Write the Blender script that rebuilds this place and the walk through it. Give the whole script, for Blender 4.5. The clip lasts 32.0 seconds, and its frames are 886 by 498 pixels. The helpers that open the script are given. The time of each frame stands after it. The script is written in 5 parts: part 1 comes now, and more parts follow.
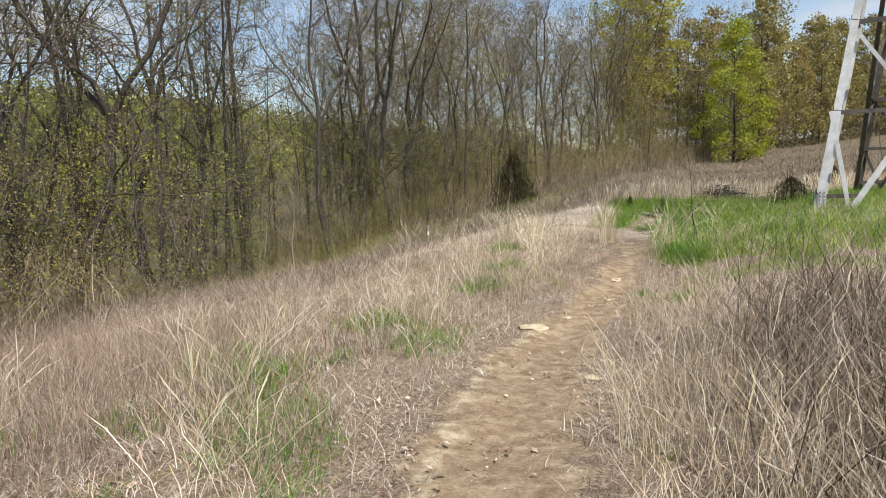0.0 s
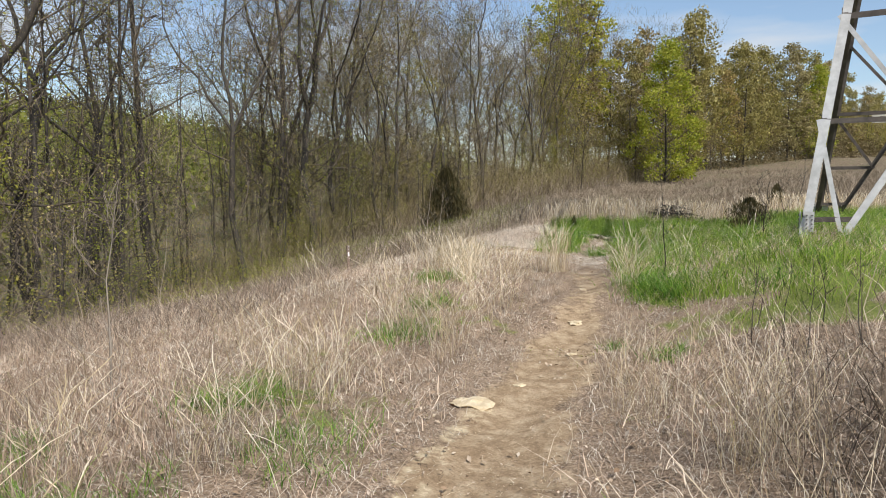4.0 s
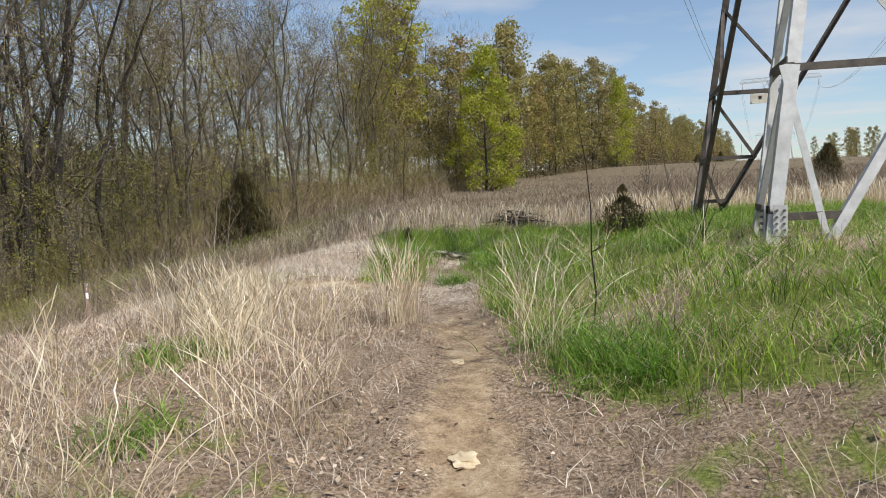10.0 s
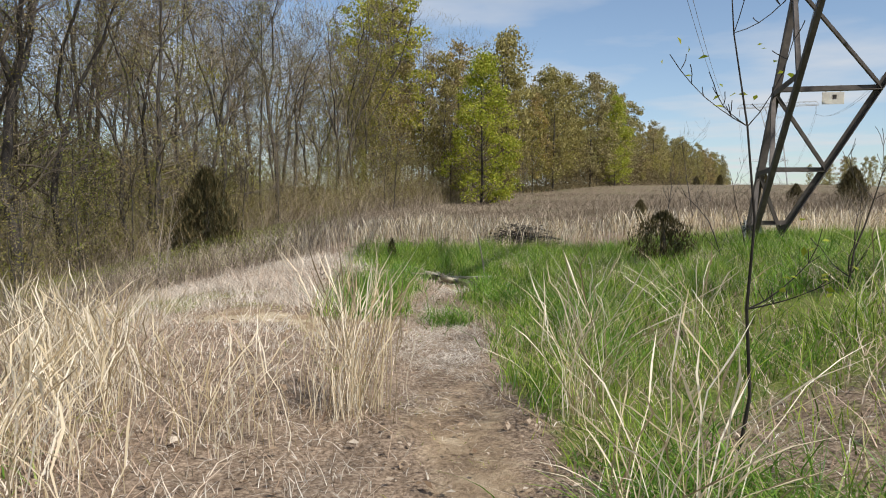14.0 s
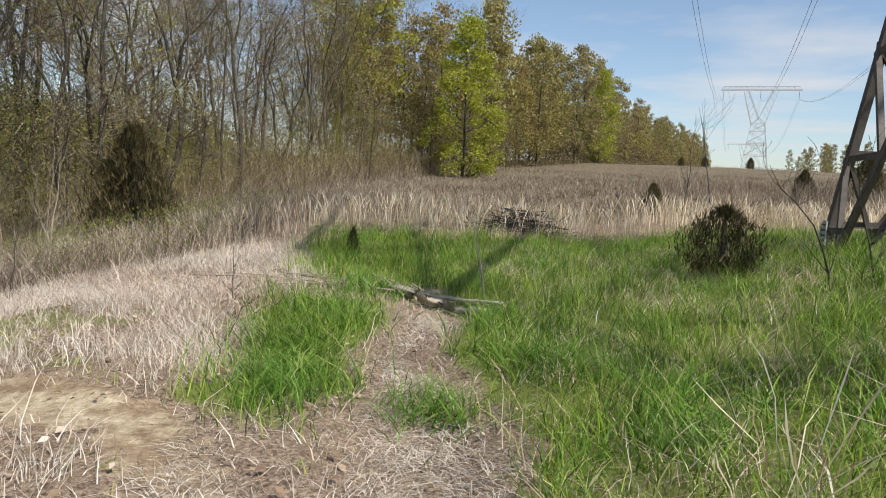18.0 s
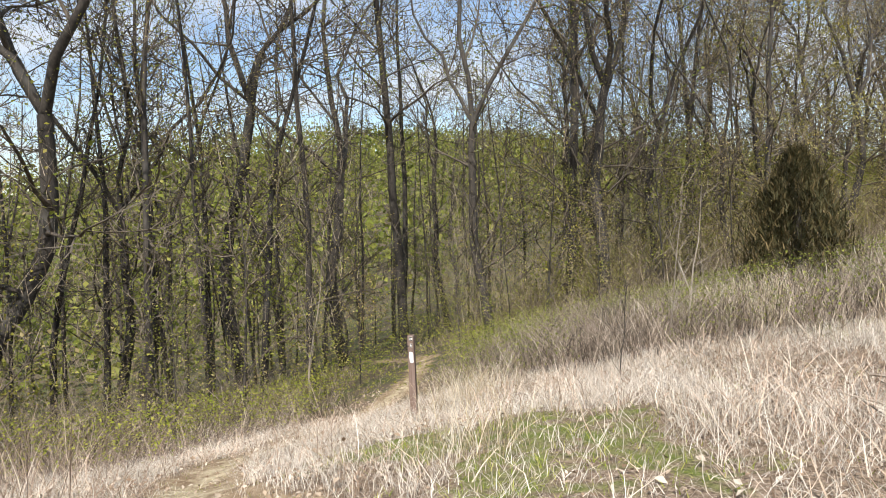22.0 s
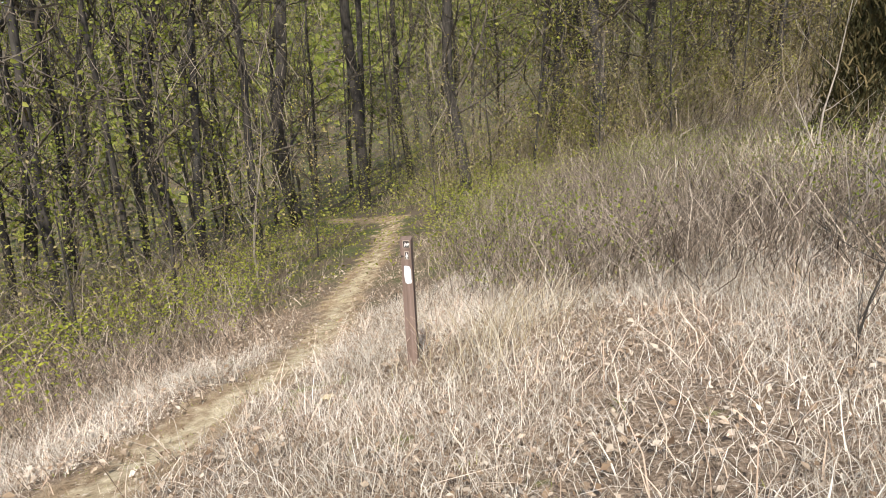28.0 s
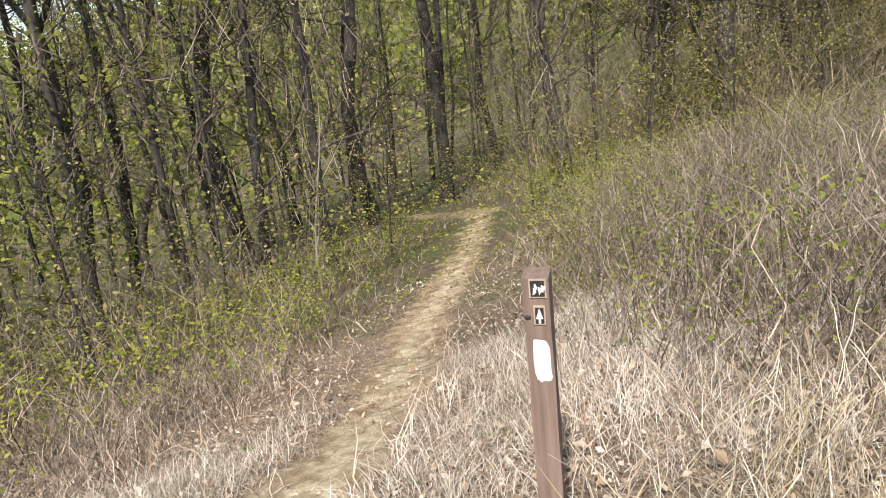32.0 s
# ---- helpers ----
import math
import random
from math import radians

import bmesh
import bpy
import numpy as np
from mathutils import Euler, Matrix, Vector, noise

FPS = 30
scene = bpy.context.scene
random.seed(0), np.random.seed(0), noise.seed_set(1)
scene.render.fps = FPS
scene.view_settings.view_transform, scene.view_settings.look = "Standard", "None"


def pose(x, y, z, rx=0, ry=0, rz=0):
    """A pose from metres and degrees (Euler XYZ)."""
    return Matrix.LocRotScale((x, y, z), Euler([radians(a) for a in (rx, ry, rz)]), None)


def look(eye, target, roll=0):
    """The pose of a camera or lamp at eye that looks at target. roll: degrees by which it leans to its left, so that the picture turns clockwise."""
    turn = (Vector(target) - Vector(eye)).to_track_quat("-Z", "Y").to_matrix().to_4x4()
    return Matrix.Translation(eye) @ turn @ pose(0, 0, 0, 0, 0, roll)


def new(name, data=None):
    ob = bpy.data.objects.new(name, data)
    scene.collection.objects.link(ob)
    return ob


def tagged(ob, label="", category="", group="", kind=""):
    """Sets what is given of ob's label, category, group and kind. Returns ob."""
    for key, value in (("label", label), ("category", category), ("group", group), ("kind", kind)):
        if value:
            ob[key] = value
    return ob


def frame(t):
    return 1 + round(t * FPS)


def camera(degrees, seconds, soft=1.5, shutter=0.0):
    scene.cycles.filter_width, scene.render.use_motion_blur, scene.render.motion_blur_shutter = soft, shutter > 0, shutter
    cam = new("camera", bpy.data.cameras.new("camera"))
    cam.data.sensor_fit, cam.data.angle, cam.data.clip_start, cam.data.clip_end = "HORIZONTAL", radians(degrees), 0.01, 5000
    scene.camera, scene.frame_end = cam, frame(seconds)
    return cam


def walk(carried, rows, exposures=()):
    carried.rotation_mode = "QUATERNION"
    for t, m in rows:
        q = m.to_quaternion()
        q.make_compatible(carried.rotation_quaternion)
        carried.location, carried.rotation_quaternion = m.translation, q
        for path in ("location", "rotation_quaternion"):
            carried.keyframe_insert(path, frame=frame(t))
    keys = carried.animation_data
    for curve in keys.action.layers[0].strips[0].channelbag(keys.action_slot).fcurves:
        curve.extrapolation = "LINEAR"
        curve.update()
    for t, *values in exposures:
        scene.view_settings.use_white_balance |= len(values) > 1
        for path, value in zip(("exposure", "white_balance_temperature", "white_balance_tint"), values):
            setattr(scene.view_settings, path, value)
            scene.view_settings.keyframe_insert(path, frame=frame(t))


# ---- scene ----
cam = camera(66.5, 32.0, soft=1.0)
# the plan is drawn in units of 1.36 m; the walk and, at the end of the file, the place are brought to metres
UNIT = 1.36
PATH = [
    (0, (1.5, 0.516, 1.659), (0.694, 2.332, 1.436), -0.90),
    (0.5, (1.364, 0.761, 1.665), (0.534, 2.578, 1.565), -2.84),
    (1, (1.143, 1.01, 1.675), (0.329, 2.829, 1.512), -0.82),
    (1.5, (1.051, 1.273, 1.679), (0.064, 3.009, 1.562), -3.05),
    (2, (0.948, 1.462, 1.634), (0.034, 3.241, 1.586), -2.24),
    (2.5, (0.827, 1.722, 1.625), (0.034, 3.542, 1.379), -1.69),
    (3, (0.772, 2.041, 1.627), (0.047, 3.892, 1.408), -4.88),
    (3.5, (0.788, 2.367, 1.586), (0.158, 4.258, 1.42), 0.93),
    (5.5, (0.419, 3.891, 1.603), (-0.15, 5.793, 1.366), -3.73),
    (6, (0.209, 4.203, 1.56), (-0.377, 6.098, 1.303), 1.24),
    (6.5, (0.236, 4.497, 1.469), (-0.141, 6.439, 1.174), 2.32),
    (7, (0.271, 5.033, 1.49), (-0.011, 6.976, 1.111), 0.51),
    (7.5, (0.245, 5.327, 1.475), (-0.022, 7.292, 1.215), 3.77),
    (8, (0.208, 5.572, 1.448), (-0.043, 7.542, 1.212), -1.00),
    (8.5, (0.133, 5.907, 1.442), (-0.161, 7.876, 1.256), -4.21),
    (9, (0.082, 6.302, 1.419), (-0.137, 8.283, 1.263), -1.75),
    (9.5, (0.041, 6.65, 1.404), (-0.199, 8.628, 1.226), -4.58),
    (10, (-0.036, 6.992, 1.392), (-0.142, 8.984, 1.254), -1.45),
    (10.5, (-0.07, 7.381, 1.372), (-0.167, 9.364, 1.133), -6.64),
    (11, (-0.111, 7.651, 1.361), (-0.264, 9.64, 1.221), -5.47),
    (11.5, (-0.142, 8.011, 1.378), (-0.297, 9.999, 1.225), -4.07),
    (12, (-0.139, 8.31, 1.379), (-0.301, 10.297, 1.218), -0.44),
    (12.5, (-0.154, 8.612, 1.358), (-0.19, 10.606, 1.215), 2.17),
    (13, (-0.168, 8.935, 1.347), (-0.28, 10.928, 1.227), 2.29),
    (14, (-0.193, 9.527, 1.316), (-0.27, 11.523, 1.215), 1.00),
    (14.5, (-0.288, 9.98, 1.445), (-0.333, 11.972, 1.271), 0.26),
    (16.5, (-0.346, 11.302, 1.461), (-0.364, 13.285, 1.198), -0.61),
    (17, (-0.325, 11.631, 1.438), (-0.351, 13.62, 1.226), -2.85),
    (17.5, (-0.294, 11.915, 1.463), (-0.307, 13.909, 1.316), -3.68),
    (18, (-0.339, 12.28, 1.452), (-0.342, 14.272, 1.269), 3.24),
    (18.5, (-0.353, 12.681, 1.429), (-0.553, 14.662, 1.243), 0.05),
    (19, (-0.497, 13.004, 1.426), (-0.749, 14.976, 1.21), 1.37),
    (19.5, (-0.527, 13.353, 1.411), (-0.909, 15.295, 1.127), -2.52),
    (20, (-0.612, 13.669, 1.403), (-1.173, 15.574, 1.169), -1.15),
    (20.5, (-0.697, 13.977, 1.347), (-1.392, 15.814, 0.969), 3.82),
    (21, (-0.796, 14.233, 1.364), (-1.911, 15.875, 1.121), -2.81),
    (21.5, (-0.932, 14.418, 1.369), (-2.392, 15.78, 1.251), -0.44),
    (22, (-1.17, 14.605, 1.396), (-2.776, 15.793, 1.287), -1.29),
    (22.5, (-1.248, 14.82, 1.411), (-2.982, 15.799, 1.23), -5.71),
    (23, (-1.494, 14.941, 1.372), (-3.224, 15.924, 1.165), -1.81),
    (23.5, (-1.768, 15.121, 1.382), (-3.535, 16.02, 1.119), -1.19),
    (24, (-1.984, 15.253, 1.395), (-3.758, 16.119, 1.078), -5.62),
    (24.5, (-2.273, 15.333, 1.384), (-4.01, 16.284, 1.101), 0.67),
    (26.5, (-3.003, 15.442, 1.343), (-4.67, 16.483, 0.972), -0.36),
    (27, (-3.28, 15.619, 1.307), (-4.825, 16.854, 1.009), 1.10),
    (27.5, (-3.55, 15.868, 1.284), (-4.955, 17.226, 0.855), 0.13),
    (28, (-3.797, 16.077, 1.22), (-5.264, 17.313, 0.652), -1.37),
    (28.5, (-4.08, 16.322, 1.129), (-5.484, 17.65, 0.614), 4.05),
    (29, (-4.355, 16.498, 1.051), (-5.831, 17.741, 0.523), 4.48),
    (29.5, (-4.63, 16.711, 0.997), (-6.14, 17.891, 0.423), 0.48),
    (30, (-4.819, 16.901, 0.886), (-6.298, 18.16, 0.407), -0.34),
    (30.5, (-5.104, 17.079, 0.81), (-6.662, 18.197, 0.241), -3.23),
    (31, (-5.312, 17.145, 0.759), (-6.896, 18.293, 0.344), 1.38),
    (31.5, (-5.537, 17.254, 0.737), (-7.13, 18.37, 0.272), 0.16),
    (32, (-5.739, 17.406, 0.687), (-7.354, 18.436, 0.109), -5.27),
]

walk(cam, [(t, look(Vector(eye) * UNIT, Vector(target) * UNIT, roll)) for t, eye, target, roll in PATH],
     [(0, 0.06), (6, 0.0), (10, -0.06), (17, -0.04), (20, 0.2), (23, 0.36), (28, 0.34), (32, 0.42)])

# ---- light ----
SUN_FROM = Vector((0.60, -0.60, 0.95)).normalized()
world = bpy.data.worlds.new("world")
scene.world = world
world.use_nodes = True
_wn = world.node_tree.nodes
_sky = _wn.new("ShaderNodeTexSky")
_sky.sky_type = "NISHITA"
_sky.sun_disc = False
_sky.sun_elevation = math.asin(SUN_FROM.z)
_sky.sun_rotation = math.atan2(SUN_FROM.x, SUN_FROM.y)
_sky.air_density, _sky.dust_density, _sky.ozone_density = 1.0, 0.9, 1.0
# thin fair-weather clouds on a plane high overhead
_wl = world.node_tree.links
_way = _wn.new("ShaderNodeSeparateXYZ")
_wl.new(_wn.new("ShaderNodeTexCoord").outputs["Generated"], _way.inputs[0])
_lift = _wn.new("ShaderNodeMath")
_lift.operation = "MAXIMUM"
_lift.inputs[1].default_value = 0.04
_wl.new(_way.outputs["Z"], _lift.inputs[0])
_plane = _wn.new("ShaderNodeCombineXYZ")
for _axis in ("X", "Y"):
    _div = _wn.new("ShaderNodeMath")
    _div.operation = "DIVIDE"
    _wl.new(_way.outputs[_axis], _div.inputs[0])
    _wl.new(_lift.outputs[0], _div.inputs[1])
    _wl.new(_div.outputs[0], _plane.inputs[_axis])
_puff = _wn.new("ShaderNodeTexNoise")
_puff.inputs["Scale"].default_value, _puff.inputs["Detail"].default_value = 0.55, 6.0
_wl.new(_plane.outputs[0], _puff.inputs["Vector"])
_cover = _wn.new("ShaderNodeMapRange")
_cover.inputs[1].default_value, _cover.inputs[2].default_value, _cover.inputs[4].default_value = 0.46, 0.66, 0.75
_wl.new(_puff.outputs[0], _cover.inputs[0])
_skymix = _wn.new("ShaderNodeMix")
_skymix.data_type = "RGBA"
_wl.new(_cover.outputs[0], _skymix.inputs[0])
_wl.new(_sky.outputs[0], _skymix.inputs[6])
_skymix.inputs[7].default_value = (4.9, 5.0, 5.2, 1)
_wl.new(_skymix.outputs[2], _wn["Background"].inputs[0])
_wn["Background"].inputs[1].default_value = 0.15
sun = new("sun", bpy.data.lights.new("sun", "SUN"))
sun.data.energy, sun.data.angle, sun.data.color = 5.0, radians(0.53), (1.0, 0.96, 0.89)
sun.matrix_world = look(SUN_FROM * 100, (0, 0, 0))
scene.view_settings.exposure = 0.15

rng = np.random.default_rng(7)

# ---- terrain ----
RIDGE_Y = (-60, 0, 4, 8, 9.3, 10.3, 11.3, 12.5, 14, 17, 22, 30, 63, 100, 200, 600)
RIDGE_Z = (0.6, 0.15, 0.05, -0.05, 0.03, 0.18, 0.33, 0.38, 0.42, 0.50, 0.62, 0.8, 2.1, 5.0, 8.5, 14.0)
PATH_Y = (-20, 0, 4, 8, 12, 18)
PATH_X = (2.6, 1.25, 0.3, -0.35, -0.35, -0.45)
TRAIL = ((1.6, -8), (1.25, 0), (0.25, 4), (-0.1, 6), (-0.2, 7.3), (-0.12, 9), (-0.1, 10.4), (-0.13, 12), (-0.36, 13.6), (-0.38, 15), (-0.55, 16.3), (-0.4, 17.4))
BRANCH = ((-0.6, 13.6), (-1.5, 14.9), (-2.9, 15.4), (-4.6, 15.55), (-5.9, 15.85), (-7.0, 16.6), (-7.7, 17.4), (-8.3, 18.25), (-9.4, 19.2), (-10.9, 20.3), (-13.7, 22.9), (-17.0, 25.6), (-24.0, 27.0))


def sstep(a, b, v):
    t = np.clip((v - a) / (b - a), 0, 1)
    return t * t * (3 - 2 * t)


def wave(x, y, s):
    """A cheap smooth unevenness, about -1 to 1, of wavelength s."""
    k = 6.2832 / s
    return (np.sin(k * x + 1.7 * np.sin(0.6 * k * y + 0.4)) + np.sin(0.83 * k * y + 1.3 * np.sin(0.71 * k * x + 2.1)) + np.sin(0.57 * k * (x + y) + 0.9)) / 3


def seg_dist(x, y, line):
    best = np.full(np.shape(x), 1e9)
    for (ax, ay), (bx, by) in zip(line[:-1], line[1:]):
        dx, dy = bx - ax, by - ay
        t = np.clip(((x - ax) * dx + (y - ay) * dy) / (dx * dx + dy * dy), 0, 1)
        best = np.minimum(best, np.hypot(x - ax - t * dx, y - ay - t * dy))
    return best


def ground_z(x, y):
    x, y = np.asarray(x, float), np.asarray(y, float)
    px = np.interp(y, PATH_Y, PATH_X)
    z = np.interp(y, RIDGE_Y, RIDGE_Z)
    bank = np.interp(y, (0, 6, 10, 12.5, 14, 20), (0.5, 0.8, 0.68, 0.56, 0.52, 0.32))
    z = z + bank * sstep(0, 1, (x - px - np.interp(y, (14, 20), (0.5, 2.4))) / np.interp(y, (14, 20), (2.7, 2.4))) + 0.02 * np.clip(x - px - 3, 0, 40)
    d = np.clip(px - 1.2 - x, 0, None)
    steep = np.interp(y, (-20, 10, 17, 25, 35, 60, 100), (0.17, 0.19, 0.215, 0.23, 0.2, 0.09, 0.06))
    extra = np.interp(y, (12, 16, 20, 26), (0.0, 0.075, 0.075, 0.0))
    z = z - (steep * np.minimum(d, 60) + extra * np.minimum(d, 9)) * (1 - np.exp(-d / 3.5))
    # the opposite side of the valley
    z = z + 0.155 * np.clip(d - 64, 0, 130)
    near = np.exp(-(np.clip(np.hypot(x + 2, y - 10) - 25, 0, None) / 15) ** 2)
    z = z + near * (0.045 * wave(x, y, 2.3) + 0.02 * wave(x + 5, y, 0.8)) + 0.12 * wave(x, y, 11) * sstep(3, 8, np.minimum(seg_dist(x, y, TRAIL), seg_dist(x, y, BRANCH)))
    z = z - 0.17 * np.exp(-((x + 5.6) ** 2 + (y - 17.8) ** 2) / 0.7)
    rut = np.minimum(seg_dist(x, y, TRAIL), seg_dist(x, y, BRANCH))
    return z - 0.05 * np.exp(-(rut / 0.3) ** 2)


def gz(x, y):
    return float(ground_z(np.array([x]), np.array([y]))[0])


# ---- node helpers ----
def material(name):
    m = bpy.data.materials.new(name)
    m.use_nodes = True
    nt = m.node_tree
    return m, nt, nt.nodes["Principled BSDF"]


def node(nt, kind, **inputs):
    n = nt.nodes.new("ShaderNode" + kind)
    for k, v in inputs.items():
        n.inputs[k.replace("_", " ")].default_value = v
    return n


def ramp(nt, fac, stops):
    n = nt.nodes.new("ShaderNodeValToRGB")
    el = n.color_ramp.elements
    while len(el) < len(stops):
        el.new(0.5)
    for e, (p, c) in zip(el, stops):
        e.position, e.color = p, (*c, 1)
    nt.links.new(fac, n.inputs[0])
    return n.outputs[0]


def noise_fac(nt, scale, detail=4.0, rough=0.6, vec=None):
    n = node(nt, "TexNoise", Scale=scale, Detail=detail, Roughness=rough)
    if vec is None:
        vec = nt.nodes.new("ShaderNodeNewGeometry").outputs["Position"]
    nt.links.new(vec, n.inputs["Vector"])
    return n.outputs[0]


def mix(nt, fac, a, b, mode="MIX"):
    n = nt.nodes.new("ShaderNodeMix")
    n.data_type, n.blend_type = "RGBA", mode
    for sock, v in ((n.inputs[0], fac), (n.inputs[6], a), (n.inputs[7], b)):
        if isinstance(v, bpy.types.NodeSocket):
            nt.links.new(v, sock)
        elif isinstance(v, (int, float)):
            sock.default_value = v
        else:
            sock.default_value = (*v, 1)
    return n.outputs[2]


def bump(nt, bsdf, height, strength, dist=0.02):
    b = node(nt, "Bump", Strength=strength, Distance=dist)
    nt.links.new(height, b.inputs["Height"])
    nt.links.new(b.outputs[0], bsdf.inputs["Normal"])


def foliage(name, stops, translucent=0.35, rough=0.6, by_object=0.0, dark=(0.5, 1.0)):
    """Blades and leaves: a colour for each island, a second scale of variation over the ground, light coming through."""
    m, nt, b = material(name)
    g = nt.nodes.new("ShaderNodeNewGeometry")
    col = ramp(nt, g.outputs["Random Per Island"], stops)
    n = noise_fac(nt, 0.9, 3)
    col = mix(nt, 1.0, col, ramp(nt, n, ((0.3, (0.72, 0.70, 0.66)), (0.7, (1.15, 1.12, 1.1)))), "MULTIPLY")
    if by_object:
        o = nt.nodes.new("ShaderNodeObjectInfo")
        col = mix(nt, by_object, col, ramp(nt, o.outputs["Random"], ((0.0, (0.75, 0.85, 0.6)), (0.5, (1, 1, 1)), (1.0, (1.35, 1.1, 0.8)))), "MULTIPLY")
    nt.links.new(col, b.inputs["Base Color"])
    b.inputs["Roughness"].default_value = rough
    b.inputs["Specular IOR Level"].default_value = 0.25
    if translucent:
        t = nt.nodes.new("ShaderNodeBsdfTranslucent")
        nt.links.new(col, t.inputs[0])
        s = nt.nodes.new("ShaderNodeMixShader")
        s.inputs[0].default_value = translucent
        nt.links.new(b.outputs[0], s.inputs[1])
        nt.links.new(t.outputs[0], s.inputs[2])
        nt.links.new(s.outputs[0], nt.nodes["Material Output"].inputs[0])
    return m


# ---- materials ----
STRAW = foliage("straw", ((0.0, (0.30, 0.23, 0.13)), (0.3, (0.58, 0.48, 0.31)), (0.65, (0.80, 0.70, 0.53)), (1.0, (0.95, 0.89, 0.76))), 0.3)
THATCH = foliage("thatch", ((0.0, (0.18, 0.13, 0.085)), (0.3, (0.46, 0.34, 0.255)), (0.65, (0.75, 0.60, 0.475)), (1.0, (0.95, 0.85, 0.73))), 0.2)
GREYGRASS = foliage("grey_straw", ((0.0, (0.26, 0.21, 0.16)), (0.3, (0.60, 0.53, 0.45)), (0.7, (0.78, 0.72, 0.63)), (1.0, (0.95, 0.91, 0.84))), 0.2)
GREEN = foliage("green_grass", ((0.0, (0.05, 0.11, 0.012)), (0.35, (0.18, 0.31, 0.03)), (0.75, (0.37, 0.52, 0.065)), (0.93, (0.52, 0.60, 0.16)), (1.0, (0.70, 0.64, 0.40))), 0.4, 0.45)
GREEN2 = foliage("dark_tuft_grass", ((0.0, (0.06, 0.15, 0.02)), (0.5, (0.16, 0.32, 0.045)), (0.88, (0.30, 0.48, 0.08)), (1.0, (0.62, 0.56, 0.30))), 0.4, 0.4)
MOSS = foliage("short_green", ((0.0, (0.17, 0.22, 0.03)), (0.5, (0.33, 0.38, 0.06)), (1.0, (0.58, 0.54, 0.20))), 0.35)
TWIG = foliage("grey_twigs", ((0.0, (0.05, 0.04, 0.032)), (0.5, (0.19, 0.15, 0.115)), (0.82, (0.38, 0.31, 0.25)), (1.0, (0.70, 0.61, 0.50))), 0.0, 0.8)
THICKET = foliage("thicket_leaves", ((0.0, (0.12, 0.095, 0.05)), (0.5, (0.22, 0.18, 0.09)), (1.0, (0.34, 0.28, 0.16))), 0.3, 0.7)
BARKLESS = foliage("tangle_twigs", ((0.0, (0.11, 0.088, 0.06)), (0.5, (0.31, 0.25, 0.175)), (1.0, (0.56, 0.47, 0.34))), 0.0, 0.8)
FINETWIG = foliage("fine_grey_twigs", ((0.0, (0.09, 0.073, 0.055)), (0.5, (0.25, 0.205, 0.15)), (1.0, (0.46, 0.39, 0.30))), 0.0, 0.8)
REDTWIG = foliage("reddish_twigs", ((0.0, (0.13, 0.09, 0.065)), (0.5, (0.30, 0.22, 0.165)), (1.0, (0.52, 0.42, 0.33))), 0.0, 0.8)
FIELD = foliage("brown_field_weeds", ((0.0, (0.10, 0.078, 0.055)), (0.5, (0.24, 0.195, 0.145)), (1.0, (0.48, 0.40, 0.31))), 0.0, 0.8)
FARLEAF = foliage("far_spring_leaves", ((0.0, (0.09, 0.115, 0.02)), (0.5, (0.23, 0.27, 0.045)), (1.0, (0.39, 0.39, 0.10))), 0.4, 0.6)
LITTER = foliage("leaf_litter", ((0.0, (0.20, 0.13, 0.08)), (0.35, (0.38, 0.28, 0.19)), (0.75, (0.56, 0.46, 0.36)), (1.0, (0.72, 0.64, 0.54))), 0.15, 0.7)
LEAF = foliage("spring_leaves", ((0.0, (0.16, 0.19, 0.03)), (0.5, (0.29, 0.32, 0.06)), (1.0, (0.45, 0.44, 0.12))), 0.5, 0.5, 0.8)
LEAF_BRIGHT = foliage("bright_spring_leaves", ((0.0, (0.22, 0.28, 0.025)), (0.5, (0.41, 0.45, 0.055)), (1.0, (0.58, 0.56, 0.11))), 0.5, 0.5, 0.3)
SHRUBLEAF = foliage("shrub_leaves", ((0.0, (0.20, 0.18, 0.05)), (0.5, (0.34, 0.305, 0.11)), (1.0, (0.50, 0.45, 0.19))), 0.4, 0.6)
LEAF_TAN = foliage("budding_leaves", ((0.0, (0.20, 0.17, 0.08)), (0.5, (0.33, 0.29, 0.14)), (1.0, (0.50, 0.44, 0.24))), 0.4, 0.6, 0.6)
CEDAR = foliage("cedar_foliage", ((0.0, (0.045, 0.046, 0.02)), (0.5, (0.095, 0.085, 0.034)), (1.0, (0.20, 0.15, 0.07))), 0.15, 0.7)


def bark(name, a, b_, scale=6.0):
    m, nt, b = material(name)
    tc = nt.nodes.new("ShaderNodeTexCoord")
    mp = nt.nodes.new("ShaderNodeMapping")
    mp.inputs["Scale"].default_value = (scale, scale, scale * 0.18)
    nt.links.new(tc.outputs["Object"], mp.inputs[0])
    n = noise_fac(nt, 3.0, 6, 0.7, mp.outputs[0])
    col = ramp(nt, n, ((0.3, a), (0.7, b_)))
    o = nt.nodes.new("ShaderNodeObjectInfo")
    col = mix(nt, 1.0, col, ramp(nt, o.outputs["Random"], ((0.0, (0.65, 0.62, 0.6)), (1.0, (1.3, 1.25, 1.2)))), "MULTIPLY")
    big = noise_fac(nt, 0.8, 3)
    col = mix(nt, ramp(nt, big, ((0.55, (0, 0, 0)), (0.75, (0.6, 0.6, 0.6)))), col, (0.11, 0.106, 0.092))
    nt.links.new(col, b.inputs["Base Color"])
    b.inputs["Roughness"].default_value = 0.9
    bump(nt, b, n, 0.8, 0.03)
    return m


